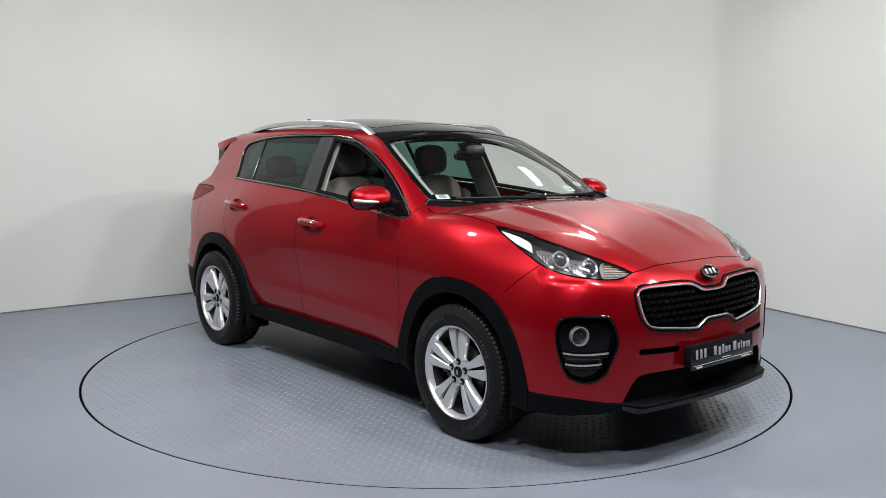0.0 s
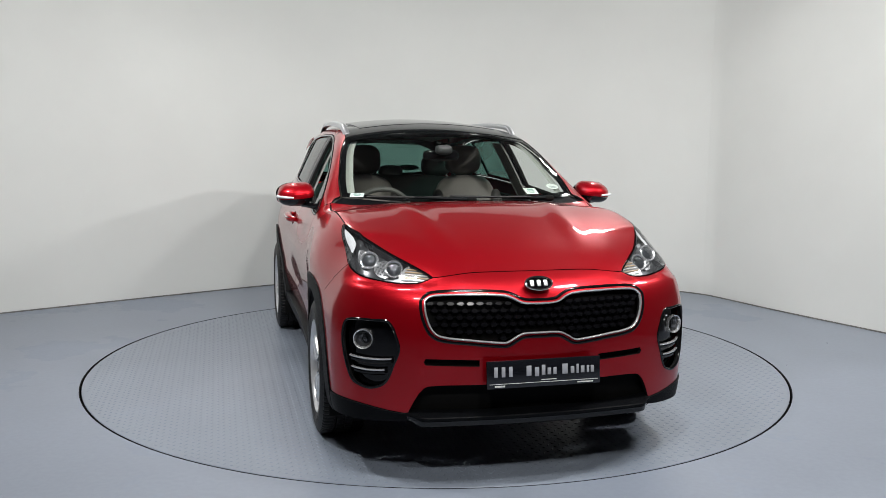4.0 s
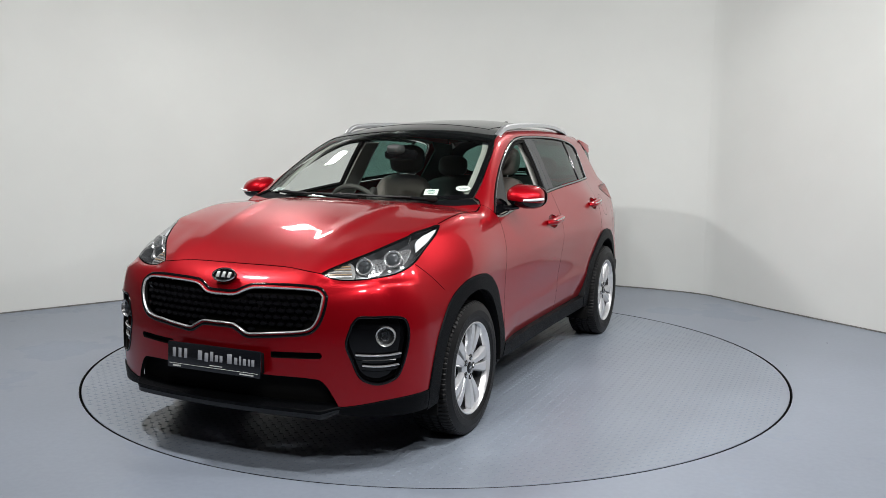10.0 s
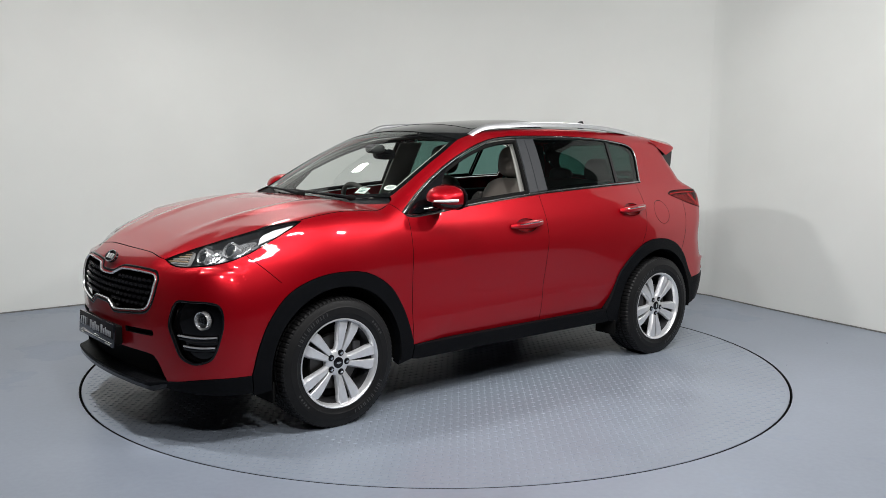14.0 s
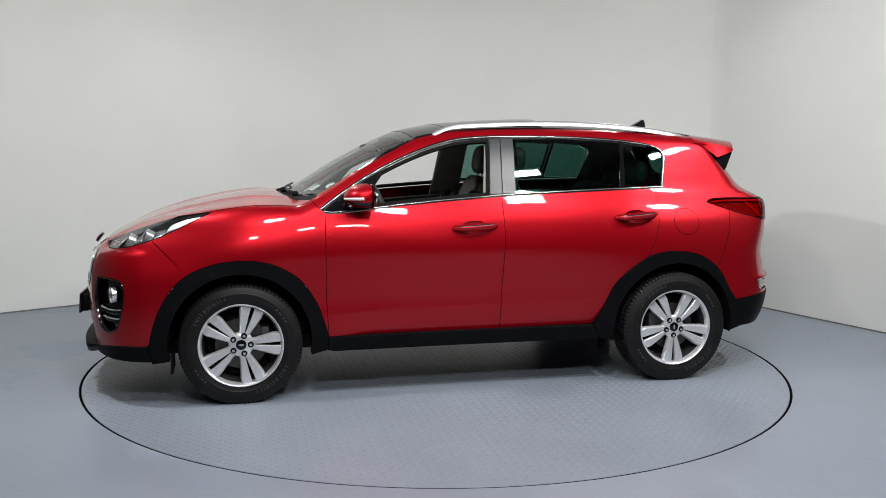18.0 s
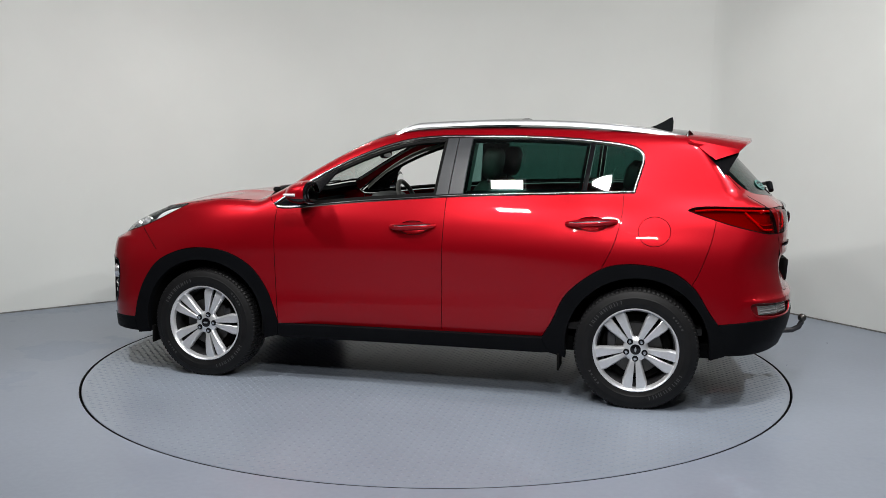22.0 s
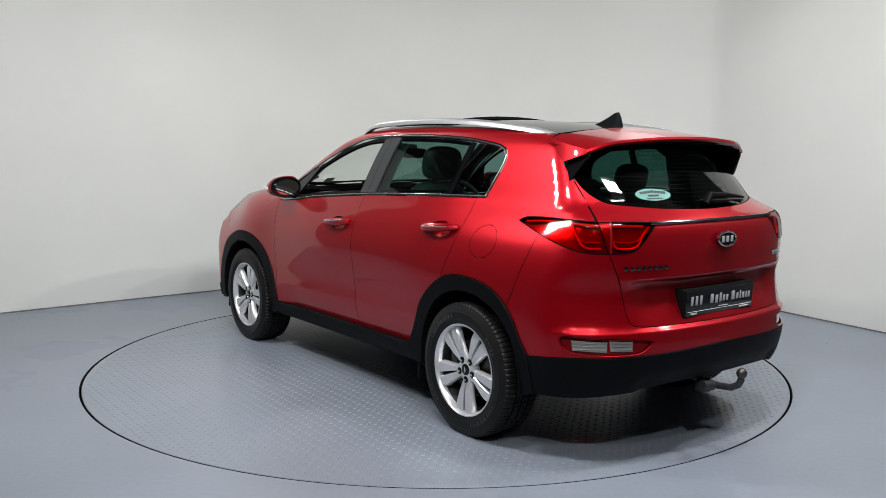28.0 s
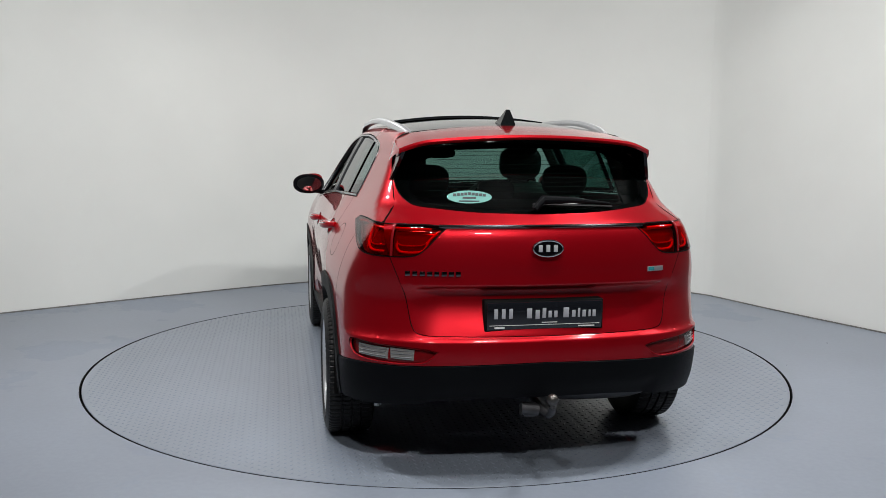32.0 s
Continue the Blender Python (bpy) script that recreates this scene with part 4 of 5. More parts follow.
def spoiler(car):
    """The roof's red tail, running out over the rear screen."""
    ys = np.linspace(-.600, .600, 61)
    verts, rows = [], []
    for y in ys:
        a = abs(y) / .600
        end = -1.975 + .085 * a**2 + .03 * a**8
        start = -1.605 - .02 * a**2 if abs(y) < .5 else -1.585
        drop = .030 * max(a - .75, 0) ** 2 / .0625
        ring = []
        xs = np.linspace(start, end, 12)
        z = lambda x: float(top(np.array([x]))[0] - crown(np.array([x]))[0] * y * y) - drop
        for x in xs:
            ring.append((x, y, z(x) + .001))
        tip = z(end)
        ring += [(end - .004, y, tip - .010), (end + .004, y, tip - .022), (end + .10, y, tip - .040), (-1.79, y, tip - .055 + .01 * a), (-1.70, y, z(-1.70) - .03)]
        rows.append(len(ring))
        verts += ring
    m = rows[0]
    faces = [(i * m + j, i * m + j + 1, (i + 1) * m + j + 1, (i + 1) * m + j) for i in range(len(ys) - 1) for j in range(m - 1)]
    faces += [tuple(range(m))[::-1], tuple((len(ys) - 1) * m + j for j in range(m))]
    wing = part("spoiler", (verts, faces), RED, car, "red roof spoiler with a black underside over the rear screen", sharp=50)
    wing.data.materials.append(GLOSS)
    wing.data.polygons.foreach_set("material_index", [1 if i < len(faces) - 2 and i % (m - 1) >= 13 else 0 for i in range(len(faces))])
    # red cheeks that close the spoiler's ends down to the corners of the screen
    p0, g, c = Vector((-1.590, .580, 1.517)), Vector((-1.737, .634, 1.404)), Vector((-1.866, .604, 1.447))
    c_top = Vector((-1.866, .601, 1.464))
    m, cv, cf = 9, [], []
    for i in range(m):
        for j in range(m):
            a, b = i / (m - 1), j / (m - 1)
            q = (p0.lerp(g, a)).lerp(c_top.lerp(c, a), b)
            cv.append((q.x, q.y + .010 * (1 - (2 * b - 1) ** 2) * (1 - .5 * a), q.z))
    cf = [(i * m + j, i * m + j + 1, (i + 1) * m + j + 1, (i + 1) * m + j) for i in range(m - 1) for j in range(m - 1)]
    for s in (1, -1):
        part("spoiler_cheek", sided((cv, cf), s), RED, wing)
    for s in (1, -1):
        fin = [(-1.68, 1.475), (-1.80, 1.468), (-1.868, 1.455), (-1.862, 1.43), (-1.806, 1.335), (-1.785, 1.315), (-1.745, 1.36)]
        v = []
        for off in (0, -.016):
            for x, z in fin:
                v.append((x, s * (.592 + off - .02 * (-1.70 - x) + .35 * (1.45 - z)), z))
        n = len(fin)
        f = [tuple(range(n)), tuple(range(2 * n - 1, n - 1, -1))] + [(i, i + n, (i + 1) % n + n, (i + 1) % n) for i in range(n)]
        part("spoiler_fin", (v, f if s < 0 else [tuple(reversed(q)) for q in f]), GLOSS, wing, "gloss black spoiler fin")


def wheel_geo():
    """One road wheel about its hub; the outer face looks along +y."""
    R, half = .347, .114
    prof = [(.228, -half + .02), (.242, -half), (.290, -half - .004), (.325, -half + .004), (.341, -half + .014), (R, -half + .030)]
    for y in (-.045, .0, .045):
        prof += [(R, y - .007), (R - .009, y - .005), (R - .009, y + .005), (R, y + .007)]
    prof += [(R, half - .030), (.3445, half - .016), (.337, half - .007), (.330, half - .006), (.322, half), (.304, half + .003), (.298, half + .0065), (.266, half + .0065), (.260, half + .003), (.242, half), (.228, half - .02)]
    n = 336
    verts, faces = lathe(prof, n)
    m = len(prof)
    v = np.array(verts).reshape(n, m, 3)
    groove = (np.arange(n) % 4) == 0
    rad = np.hypot(v[:, :, 0], v[:, :, 2])
    tread = rad > .336
    cut = groove[:, None] & tread
    k = np.where(cut, (rad - .005) / rad, 1.0)
    v[:, :, 0] *= k
    v[:, :, 2] *= k
    tyre = v.reshape(-1, 3).tolist(), [tuple(reversed(f)) for f in faces]
    barrel = lathe([(.230, .100), (.238, .108), (.2385, .113), (.234, .114), (.229, .110), (.224, .098), (.218, .078)], 96)
    face = barrel[0], [tuple(reversed(f)) for f in barrel[1]]
    spokes = []
    # one blade of a pair from hub to rim: radius, its slit side, its outer side, height
    rows = ((.040, .000, .026, .080), (.066, .000, .031, .089), (.078, .0025, .0325, .092), (.110, .0050, .0425, .097), (.150, .0075, .0545, .100), (.180, .0095, .0640, .101), (.205, .0105, .0665, .100), (.226, .0115, .0580, .096))
    for i in range(5):
        for d in (-1, 1):
            a = radians(72 * i)
            secs = []
            for r, p0, p1, y in rows:
                for z, h in ((p0, -.022), (p0, -.003), (p0 + .003, 0), (p1 - .007, 0), (p1, -.008), (p1 + .004, -.030)):
                    z *= d
                    secs.append((r * math.cos(a) - z * math.sin(a), y + h, r * math.sin(a) + z * math.cos(a)))
            f = [(q * 6 + j, q * 6 + j + 1, (q + 1) * 6 + j + 1, (q + 1) * 6 + j) for q in range(len(rows) - 1) for j in range(5)]
            spokes.append((secs, f if d < 0 else [tuple(reversed(g)) for g in f]))
    hub = lathe([(.0001, .090), (.034, .090), (.058, .088), (.070, .078), (.072, .055)], 40)
    rim = join(face, (hub[0], [tuple(reversed(f)) for f in hub[1]]), *spokes)
    inner = lathe([(.218, .078), (.210, .05), (.206, .0), (.208, -.09), (.228, -.10)], 72)
    return tyre, rim, (inner[0], [tuple(reversed(f)) for f in inner[1]])


def wheels(car):
    tyre, rim, inner = wheel_geo()
    # darker metal than the rim's face: shade behind the spokes put into colour
    inner_me = mesh_of("rim_barrel", *inner, DARKMETAL)
    tyre_me, rim_me = mesh_of("tyre", *tyre, RUBBER, sharp=28), mesh_of("rim", *rim, ALLOY, sharp=40)
    cap = lathe([(.0001, .0955), (.024, .0955), (.029, .093), (.030, .088)], 32)
    cap_me = mesh_of("hub_cap", cap[0], [tuple(reversed(f)) for f in cap[1]], GLOSS)
    nut = lathe([(.0001, .014), (.006, .014), (.009, .011), (.0095, 0)], 6)
    nut_me = mesh_of("wheel_nut", nut[0], [tuple(reversed(f)) for f in nut[1]], CHROME, sharp=20)
    well = lathe([(.0001, .0042), (.0145, .0042), (.0155, .0052), (.0172, .0052), (.018, .0)], 20)
    well_me = mesh_of("nut_seat", well[0], [tuple(reversed(f)) for f in well[1]], GLOSS)
    marks = []
    for start, widths in ((200, (.030, .022, .026, .022, .030, .020, .026)), (20, (.030, .022, .026, .022, .030, .020, .026)), (118, (.014, .014, .008, .014, .014)), (298, (.014, .014, .008, .014, .014))):
        turn = start
        for w in widths:
            h = .020 if w > .015 or len(widths) > 5 else .011
            for edge in (-.5, .5) if len(widths) > 5 else (0,):
                marks.append(moved(brick(0, .1215, .282, .005 if len(widths) > 5 else w * .7, .0016, h), pose(0, 0, 0, 0, turn + math.degrees(edge * w * .8 / .282), 0)))
            turn += math.degrees((w + .008) / .282)
    marks_me = mesh_of("sidewall_marks", *join(*marks), SIDEWALL, sharp=30)
    disc = lathe([(.06, .035), (.065, .045), (.145, .045), (.148, .04), (.148, .02)], 56)
    disc_me = mesh_of("brake_disc", disc[0], [tuple(reversed(f)) for f in disc[1]], STEEL)
    back = lathe([(.0001, .012), (.19, .012), (.20, -.02)], 40)
    back_me = mesh_of("backing_plate", back[0], [tuple(reversed(f)) for f in back[1]], VOID)
    calm = brick(0, 0, 0, .05, .06, .13, .012)
    cal_me = mesh_of("brake_caliper", *calm, DARKMETAL)
    mark = oval(.030, .011, 20)
    mark_me = mesh_of("cap_mark", [(a, 0, b) for a, b in mark] , [tuple(range(20))], SATIN, sharp=0)
    for x, s, phase in ((1.335, 1, 180), (1.335, -1, -90), (-1.335, 1, 90), (-1.335, -1, 90)):
        hub = new("wheel")
        hub.parent = car
        hub.matrix_basis = Matrix.Translation((x - AXIS[0], s * (.782 if x > 0 else .803) - AXIS[1], .341)) @ (Matrix() if s > 0 else pose(0, 0, 0, 0, 0, 180))
        tagged(hub, "road wheel with a silver five-twin-spoke alloy rim and a black tyre")
        roll = pose(0, 0, 0, 0, phase, 0)
        for name, me in (("tyre", tyre_me), ("rim", rim_me), ("rim_barrel", inner_me), ("sidewall_marks", marks_me), ("hub_cap", cap_me), ("brake_disc", disc_me), ("backing_plate", back_me), ("cap_mark", mark_me)):
            ob = new(name, me)
            ob.parent = hub
            ob.matrix_basis = roll if name in ("rim", "cap_mark") else Matrix()
            if name == "sidewall_marks":
                tagged(ob, "raised pale marks on the tyre's sidewall", kind="stuff")
            if name == "cap_mark":
                ob.matrix_basis = roll @ Matrix.Translation((0, .0965, 0))
        for i in range(5):
            a = radians(72 * i)
            for name, me in (("wheel_nut", nut_me), ("nut_seat", well_me)):
                ob = new(name, me)
                ob.parent = hub
                ob.matrix_basis = roll @ Matrix.Translation((.053 * math.cos(a), .0855, .053 * math.sin(a)))
        ob = new("brake_caliper", cal_me)
        ob.parent = hub
        ob.matrix_basis = Matrix.Translation((.135 * (-1 if s > 0 else 1) * (1 if x > 0 else -1), .035, .03))
        # lining of the wheel's well
        liner = lathe([(.3985, .893), (.402, .87), (.405, .70), (.405, .40), (.20, .40)], 30, "y", -8, 196)
        part("wheel_liner", sided(moved(liner, pose(x, 0, .35)), s), VOID, car)


def underside(car):
    part("floor_pan", brick(.05, 0, .30, 3.7, 1.30, .10, .03), VOID, car, "black underside")
    part("floor_pan", brick(0, 0, .32, 1.75, 1.60, .08, .02), VOID, car, "black underside")
    part("axle", tube([(-1.335, -.72, .32), (-1.335, .72, .32)], .035), DARKMETAL, car)
    part("axle", tube([(1.335, -.72, .30), (1.335, .72, .30)], .03), DARKMETAL, car)
    part("silencer", moved(pillow(-1.80, -.35, .33, .35, .6, .14, 3), Matrix()), DARKMETAL, car)
    bar = join(tube([(-2.02, 0, .33), (-2.15, 0, .315), (-2.22, 0, .315), (-2.285, .0, .322), (-2.325, .0, .345), (-2.34, 0, .375)], .017, 14, up=(0, 1, 0)))
    hitch = part("tow_bar", bar, DARKMETAL, car, "dark steel detachable tow bar")
    part("tow_ball", moved(pillow(0, 0, 0, .052, .052, .052, 2.0), pose(-2.342, .003, .405)), STEEL, hitch, "bare steel tow ball")
    part("ball_neck", tube([(-2.342, 0, .37), (-2.342, .002, .385)], .013), STEEL, hitch)
    part("coupling", join(tube([(-2.19, .02, .315), (-2.19, .10, .325)], .026, 16, up=(1, 0, 0)), brick(-2.16, .05, .31, .06, .07, .06, .012)), DARKMETAL, hitch)
    for s in (1, -1):
        part("mud_flap", sided(brick(1.715, .77, .245, .012, .20, .11, .004), s), VOID, car)
        part("mud_flap", sided(brick(-.90, .80, .235, .012, .17, .10, .004), s), VOID, car)


def front_details(car, L):
    hole = openings()
    g = hole["grille"]
    part("grille_surround", close_band("nose", g, .009, -.002, .009), BRIGHTTRIM, car, "chrome grille surround")
    part("grille_border", close_band("nose", inset(dense(g), -.016), .016, -.004, .006), GLOSS, car, "black grille border")
    panel("grille_back", "nose", g, VOID, car, "black mesh grille", lift=-.035, depth=0)
    # raised cells of the grille
    verts, faces = [], []
    inner = inset(dense(g), .012)
    cells = []
    for j in range(7):
        z = .645 + j * .0315
        for i in range(-13, 14):
            u = (i + .5 * (j % 2)) * .0405
            if inside(inner, np.array([(u, z)]))[0]:
                cells.append((u, z))
    cells = np.array(cells)
    p = skin("nose", cells)
    n = normals(p)
    for c, q in zip(p, n):
        t = np.cross((0, 0, 1), q)
        t /= np.linalg.norm(t)
        b = np.cross(q, t)
        k = len(verts)
        for a in range(6):
            w = math.pi / 3 * a
            verts.append(tuple(c + t * .0235 * math.cos(w) + b * .0165 * math.sin(w) - q * .030))
        for a in range(6):
            w = math.pi / 3 * a
            verts.append(tuple(c + t * .0165 * math.cos(w) + b * (.0085 * math.sin(w) + .003) - q * .012))
        for a in range(6):
            e = (a + 1) % 6
            faces.append((k + a, k + e, k + 6 + e, k + 6 + a))
        faces.append(tuple(k + 6 + a for a in range(6)))
    part("grille_mesh", (verts, faces), MESH, car, "gloss black grille cells", sharp=20)
    # emblem: an oval with plain bars
    emblem(car, (2.193, 0, .880), 36, .94)
    plate_at(car, (2.282, 0, .502), 4, 1)
    part("plate_mount", brick(2.256, 0, .50, .045, .50, .10, .01), VOID, car)
    for s in (1, -1):
        slot = hole["slot"]
        # black sheet for the shade in the slot
        panel("slot_liner", "nose", slot, VOID, car, lift=-.02, depth=0, side=s)
        f = hole["fog"]
        fog = panel("fog_surround", "nose", f, GLOSS, car, "gloss black fog lamp surround", side=s, lift=-.038, depth=0)
        part("fog_rim", sided(close_band("nose", f, .012, -.004, .008), s), GLOSS, fog)
        c = skin("nose", np.array([(.742, .632)]))
        n = normals(c)[0]
        base = Vector(c[0]) - Vector(n) * .034
        turn = (Vector(n) * .5 + Vector((.6, 0, 0))).to_track_quat("X", "Z").to_matrix().to_4x4()
        ring = lathe([(.036, .002), (.0405, .015), (.0435, .0165), (.045, .010), (.045, -.01)], 32, "x")
        at = Matrix.Translation(base + Vector((.010, 0, 0))) @ turn
        part("fog_lamp_ring", sided(moved(ring, at), s), BRIGHTTRIM, fog, "chrome fog lamp ring")
        bowl = lathe([(.0001, -.02), (.02, -.016), (.034, .002)], 28, "x")
        part("fog_lamp_bowl", sided(moved(bowl, at), s), DARKMETAL, fog)
        bulb = moved(pillow(.004, 0, 0, .02, .044, .044, 2), at)
        part("fog_lamp_lens", sided(bulb, s), LENS, fog)
        for z, a, b in ((.545, .612, .80), (.495, .640, .79)):
            path = np.stack([np.linspace(a, b, 24), z + .006 * np.linspace(-1, 1, 24)**2], 1)
            part("fog_blade", sided(band("nose", path, .008, -.024, .012), s), BRIGHTTRIM, fog, "bright fin")
            path[:, 1] -= .014
            part("fog_blade", sided(band("nose", path, .022, -.028, .012), s), GLOSS, fog)
        headlamp(car, L, s)


def close_band(view, outline, width, lift, thick):
    p = dense(np.asarray(outline, float), .010)
    return band(view, np.concatenate([p, p[:2]]), width, lift, thick)


def headlamp(car, L, s):
    out = chain(L["lamp_top"], L["lamp_low"])
    lamp = panel("headlamp", "nose", out, LAMPBEZEL, car, "headlamp with two round projectors behind a clear lens", side=s, lift=-.046, depth=0, gap=.004)
    panel("lens", "nose", out, LENS, lamp, "clear lens", side=s, lift=.001, depth=0, gap=.002)
    part("lamp_rim", sided(close_band("nose", inset(dense(out), .003), .006, -.006, .005), s), GLOSS, lamp)
    side_wall = sheet("nose", out, lift=-.003, depth=.046, gap=.003)
    keep = [f for f in side_wall[1] if len(f) == 4]
    part("housing", sided(weld((side_wall[0], keep)), s), LAMPBEZEL, lamp)
    dark = bpy.data.materials.get("dark_projector_glass") or material("dark_projector_glass", (.05, .055, .06), .03, 0, 1.0, .0)
    # projectors, reflectors and light guides
    cups = (((.845, 1.012), (.90, 1.022), (.953, 1.018), (.945, .995), (.920, .972), (.888, .956), (.840, .946), (.80, .975)), ((.690, .977), (.735, .988), (.775, .985), (.780, .960), (.765, .940), (.730, .918), (.69, .912), (.665, .946)))
    for poly in cups:
        poly = spline(list(poly) + [poly[0]], .01)[:-1]
        panel("reflector_cup", "nose", poly, CUPS, lamp, "silver reflector with small dimples", side=s, lift=-.041, depth=.01)
        u1 = poly[:, 0].max()
        zc = poly[:, 1].mean()
        spots = []
        for i in range(4):
            for j in range(4):
                q = skin("nose", np.array([(u1 - .022 - .017 * i, zc + .012 - .011 * j + .004 * (2 - i))]))
                d = Vector(normals(q)[0])
                at = Matrix.Translation(Vector(q[0]) - d * .0405) @ d.to_track_quat("X", "Z").to_matrix().to_4x4()
                spots.append(moved(brick(0, 0, 0, .002, .006, .006), at))
        part("dimples", sided(join(*spots), s), DARKMETAL, lamp)
    for u, z, r in ((.820, .977, .044), (.674, .946, .042)):
        c = skin("nose", np.array([(u, z)]))
        base = Vector(c[0]) - Vector(normals(c)[0]) * .030
        ahead = (Vector(normals(c)[0]) * .62 + Vector((.5, 0, -.10))).normalized()
        at = Matrix.Translation(base) @ ahead.to_track_quat("X", "Z").to_matrix().to_4x4()
        ring = lathe([(r * .70, -.006), (r * .76, .006), (r * .92, .011), (r, .007), (r * 1.04, -.03)], 36, "x")
        part("projector_ring", sided(moved(ring, at), s), BRIGHTTRIM, lamp, "bright projector ring")
        part("projector_lens", sided(moved(pillow(.001, 0, 0, r * .5, r * 1.45, r * 1.45, 2), at), s), dark, lamp)
        if u < .8:
            ray = [moved(brick(r * .27, r * .36, 0, .003, r * .66, .004), pose(0, 0, 0, k, 0, 0)) for k in (30, 150, 270)]
            part("projector_fins", sided(moved(join(*ray), at), s), LAMPBEZEL, lamp)
    panel("indicator", "nose", spline([(.486, .900), (.52, .936), (.60, .960), (.628, .940), (.618, .886), (.54, .884), (.486, .900)], .01)[:-1], CLEARLAMP, lamp, "ribbed amber and silver indicator", side=s, lift=-.018, depth=.008)
    for i in range(6):
        z = .892 + i * .0105
        path = np.stack([np.linspace(.488 + .010 * max(i - 1, 0), .612, 12), z + np.linspace(0, .004, 12)], 1)
        part("indicator_rib", sided(band("nose", path, .0052, -.0165, .005), s), AMBER if i in (1, 3, 4) else SILVER, lamp)
    panel("light_guide", "nose", spline([(.966, .985), (.972, 1.021), (1.0, 1.040), (1.08, 1.062), (1.185, 1.078), (1.12, 1.047), (1.055, 1.017), (.966, .985)], .01)[:-1], FROST, lamp, "white light guide", side=s, lift=-.014, depth=.01)


def emblem(car, at, tilt, scale=1.0, mat=None):
    """An oval badge with three plain strokes."""
    back = at[0] < 0
    w, h = .138 * scale, .072 * scale
    ring = [(y, z) for y, z in oval(w, h, 40)]
    m = Matrix.Translation(at) @ pose(0, 0, 0, 0, -tilt, 180 if back else 0)
    base = moved(plate(ring, .012), m)
    badge = part("badge", base, GLOSS, car, "black oval badge with a chrome edge and silver bars")
    path = [(.003, y * .96, z * .96) for y, z in ring]
    part("badge_edge", moved(tube(path + path[:2], .0042 * scale, 8, caps=False, up=(1, 0, 0)), m), CHROME, badge)
    bars = [brick(.004, y, 0, .004, .017, .030, .001) for y in (-.034, 0, .034)]
    part("badge_bars", moved(join(*[([(x, y * scale, z * scale) for x, y, z in v], f) for v, f in bars]), m), SILVER, badge)


def plate_at(car, at, tilt, ahead):
    m = Matrix.Translation(at) @ pose(0, 0, 0, 0, -tilt, 0 if ahead > 0 else 180)
    board = part("number_plate", moved(brick(0, 0, 0, .014, .525, .122, .005), m), PLATE, car, "black acrylic plate with pale grey bars")
    x = .0085
    bars = [brick(x, y, z, .002, w * .74, h, .0005) for y, z, w, h in ((-.222, .012, .022, .044), (-.188, .012, .022, .044), (-.155, .012, .022, .044),
            (-.072, .012, .030, .044), (-.035, .006, .026, .040), (-.005, .012, .022, .044), (.022, .006, .022, .030), (.048, .006, .020, .030),
            (.095, .012, .034, .044), (.130, .006, .022, .030), (.154, .010, .014, .040), (.178, .006, .022, .030), (.203, .006, .014, .030), (.224, .006, .020, .030))]
    for bar in bars:
        part("print_bar", moved(bar, m), PALEINK, board)
    part("plate_line", moved(join(brick(x, 0, -.040, .002, .50, .0016), brick(x, -.205, -.050, .002, .045, .007), brick(x, .19, -.050, .002, .075, .005), brick(x, .02, -.030, .002, .07, .003)), m), WHITE, board)


def side_details(car):
    for s in (1, -1):
        for x0, x1, z0, z1 in ((.105, -.160, .990, 1.006), (-.930, -1.205, 1.038, 1.058)):
            door = [o for o in car.children if o.name.split(".")[0] == ("front_door" if x0 > 0 else "rear_door")][0 if s > 0 else 1]
            xs = np.linspace(x0, x1, 15)
            p = skin("side", np.stack([xs, np.linspace(z0, z1, 15)], 1))
            k = np.linspace(-1, 1, 15)
            out = .038 * (1 - np.abs(k) ** 4) + .002
            path = p + np.stack([0 * out, out, 0 * out], 1)
            rs = [.015 + .010 * (1 - abs(t) ** 3) for t in k]
            handle = part("door_handle", sided(tube([tuple(q) for q in path], rs, 10, flat=.95), s), RED, door, "red door handle with a chrome strip")
            strip = [(q[0], q[1] + r * .75, q[2] + r * .35) for q, r in zip(path, rs)]
            part("chrome_strip", sided(tube(strip[1:-1], .0055, 8), s), CHROME, handle, "chrome strip")
            mid, zc = (-.030, .996) if x0 > 0 else (-1.070, 1.047)
            panel("handle_cup", "side", handle_cup(mid, zc), RED, handle, side=s, depth=0, step=.012, shape=lambda uv, m=mid, q=zc - .008: -.026 * np.clip(1 - ((uv[:, 0] - m) / .088) ** 2 - ((uv[:, 1] - q) / .040) ** 2, 0, 1))
        mirror(car, s)
        rail(car, s)


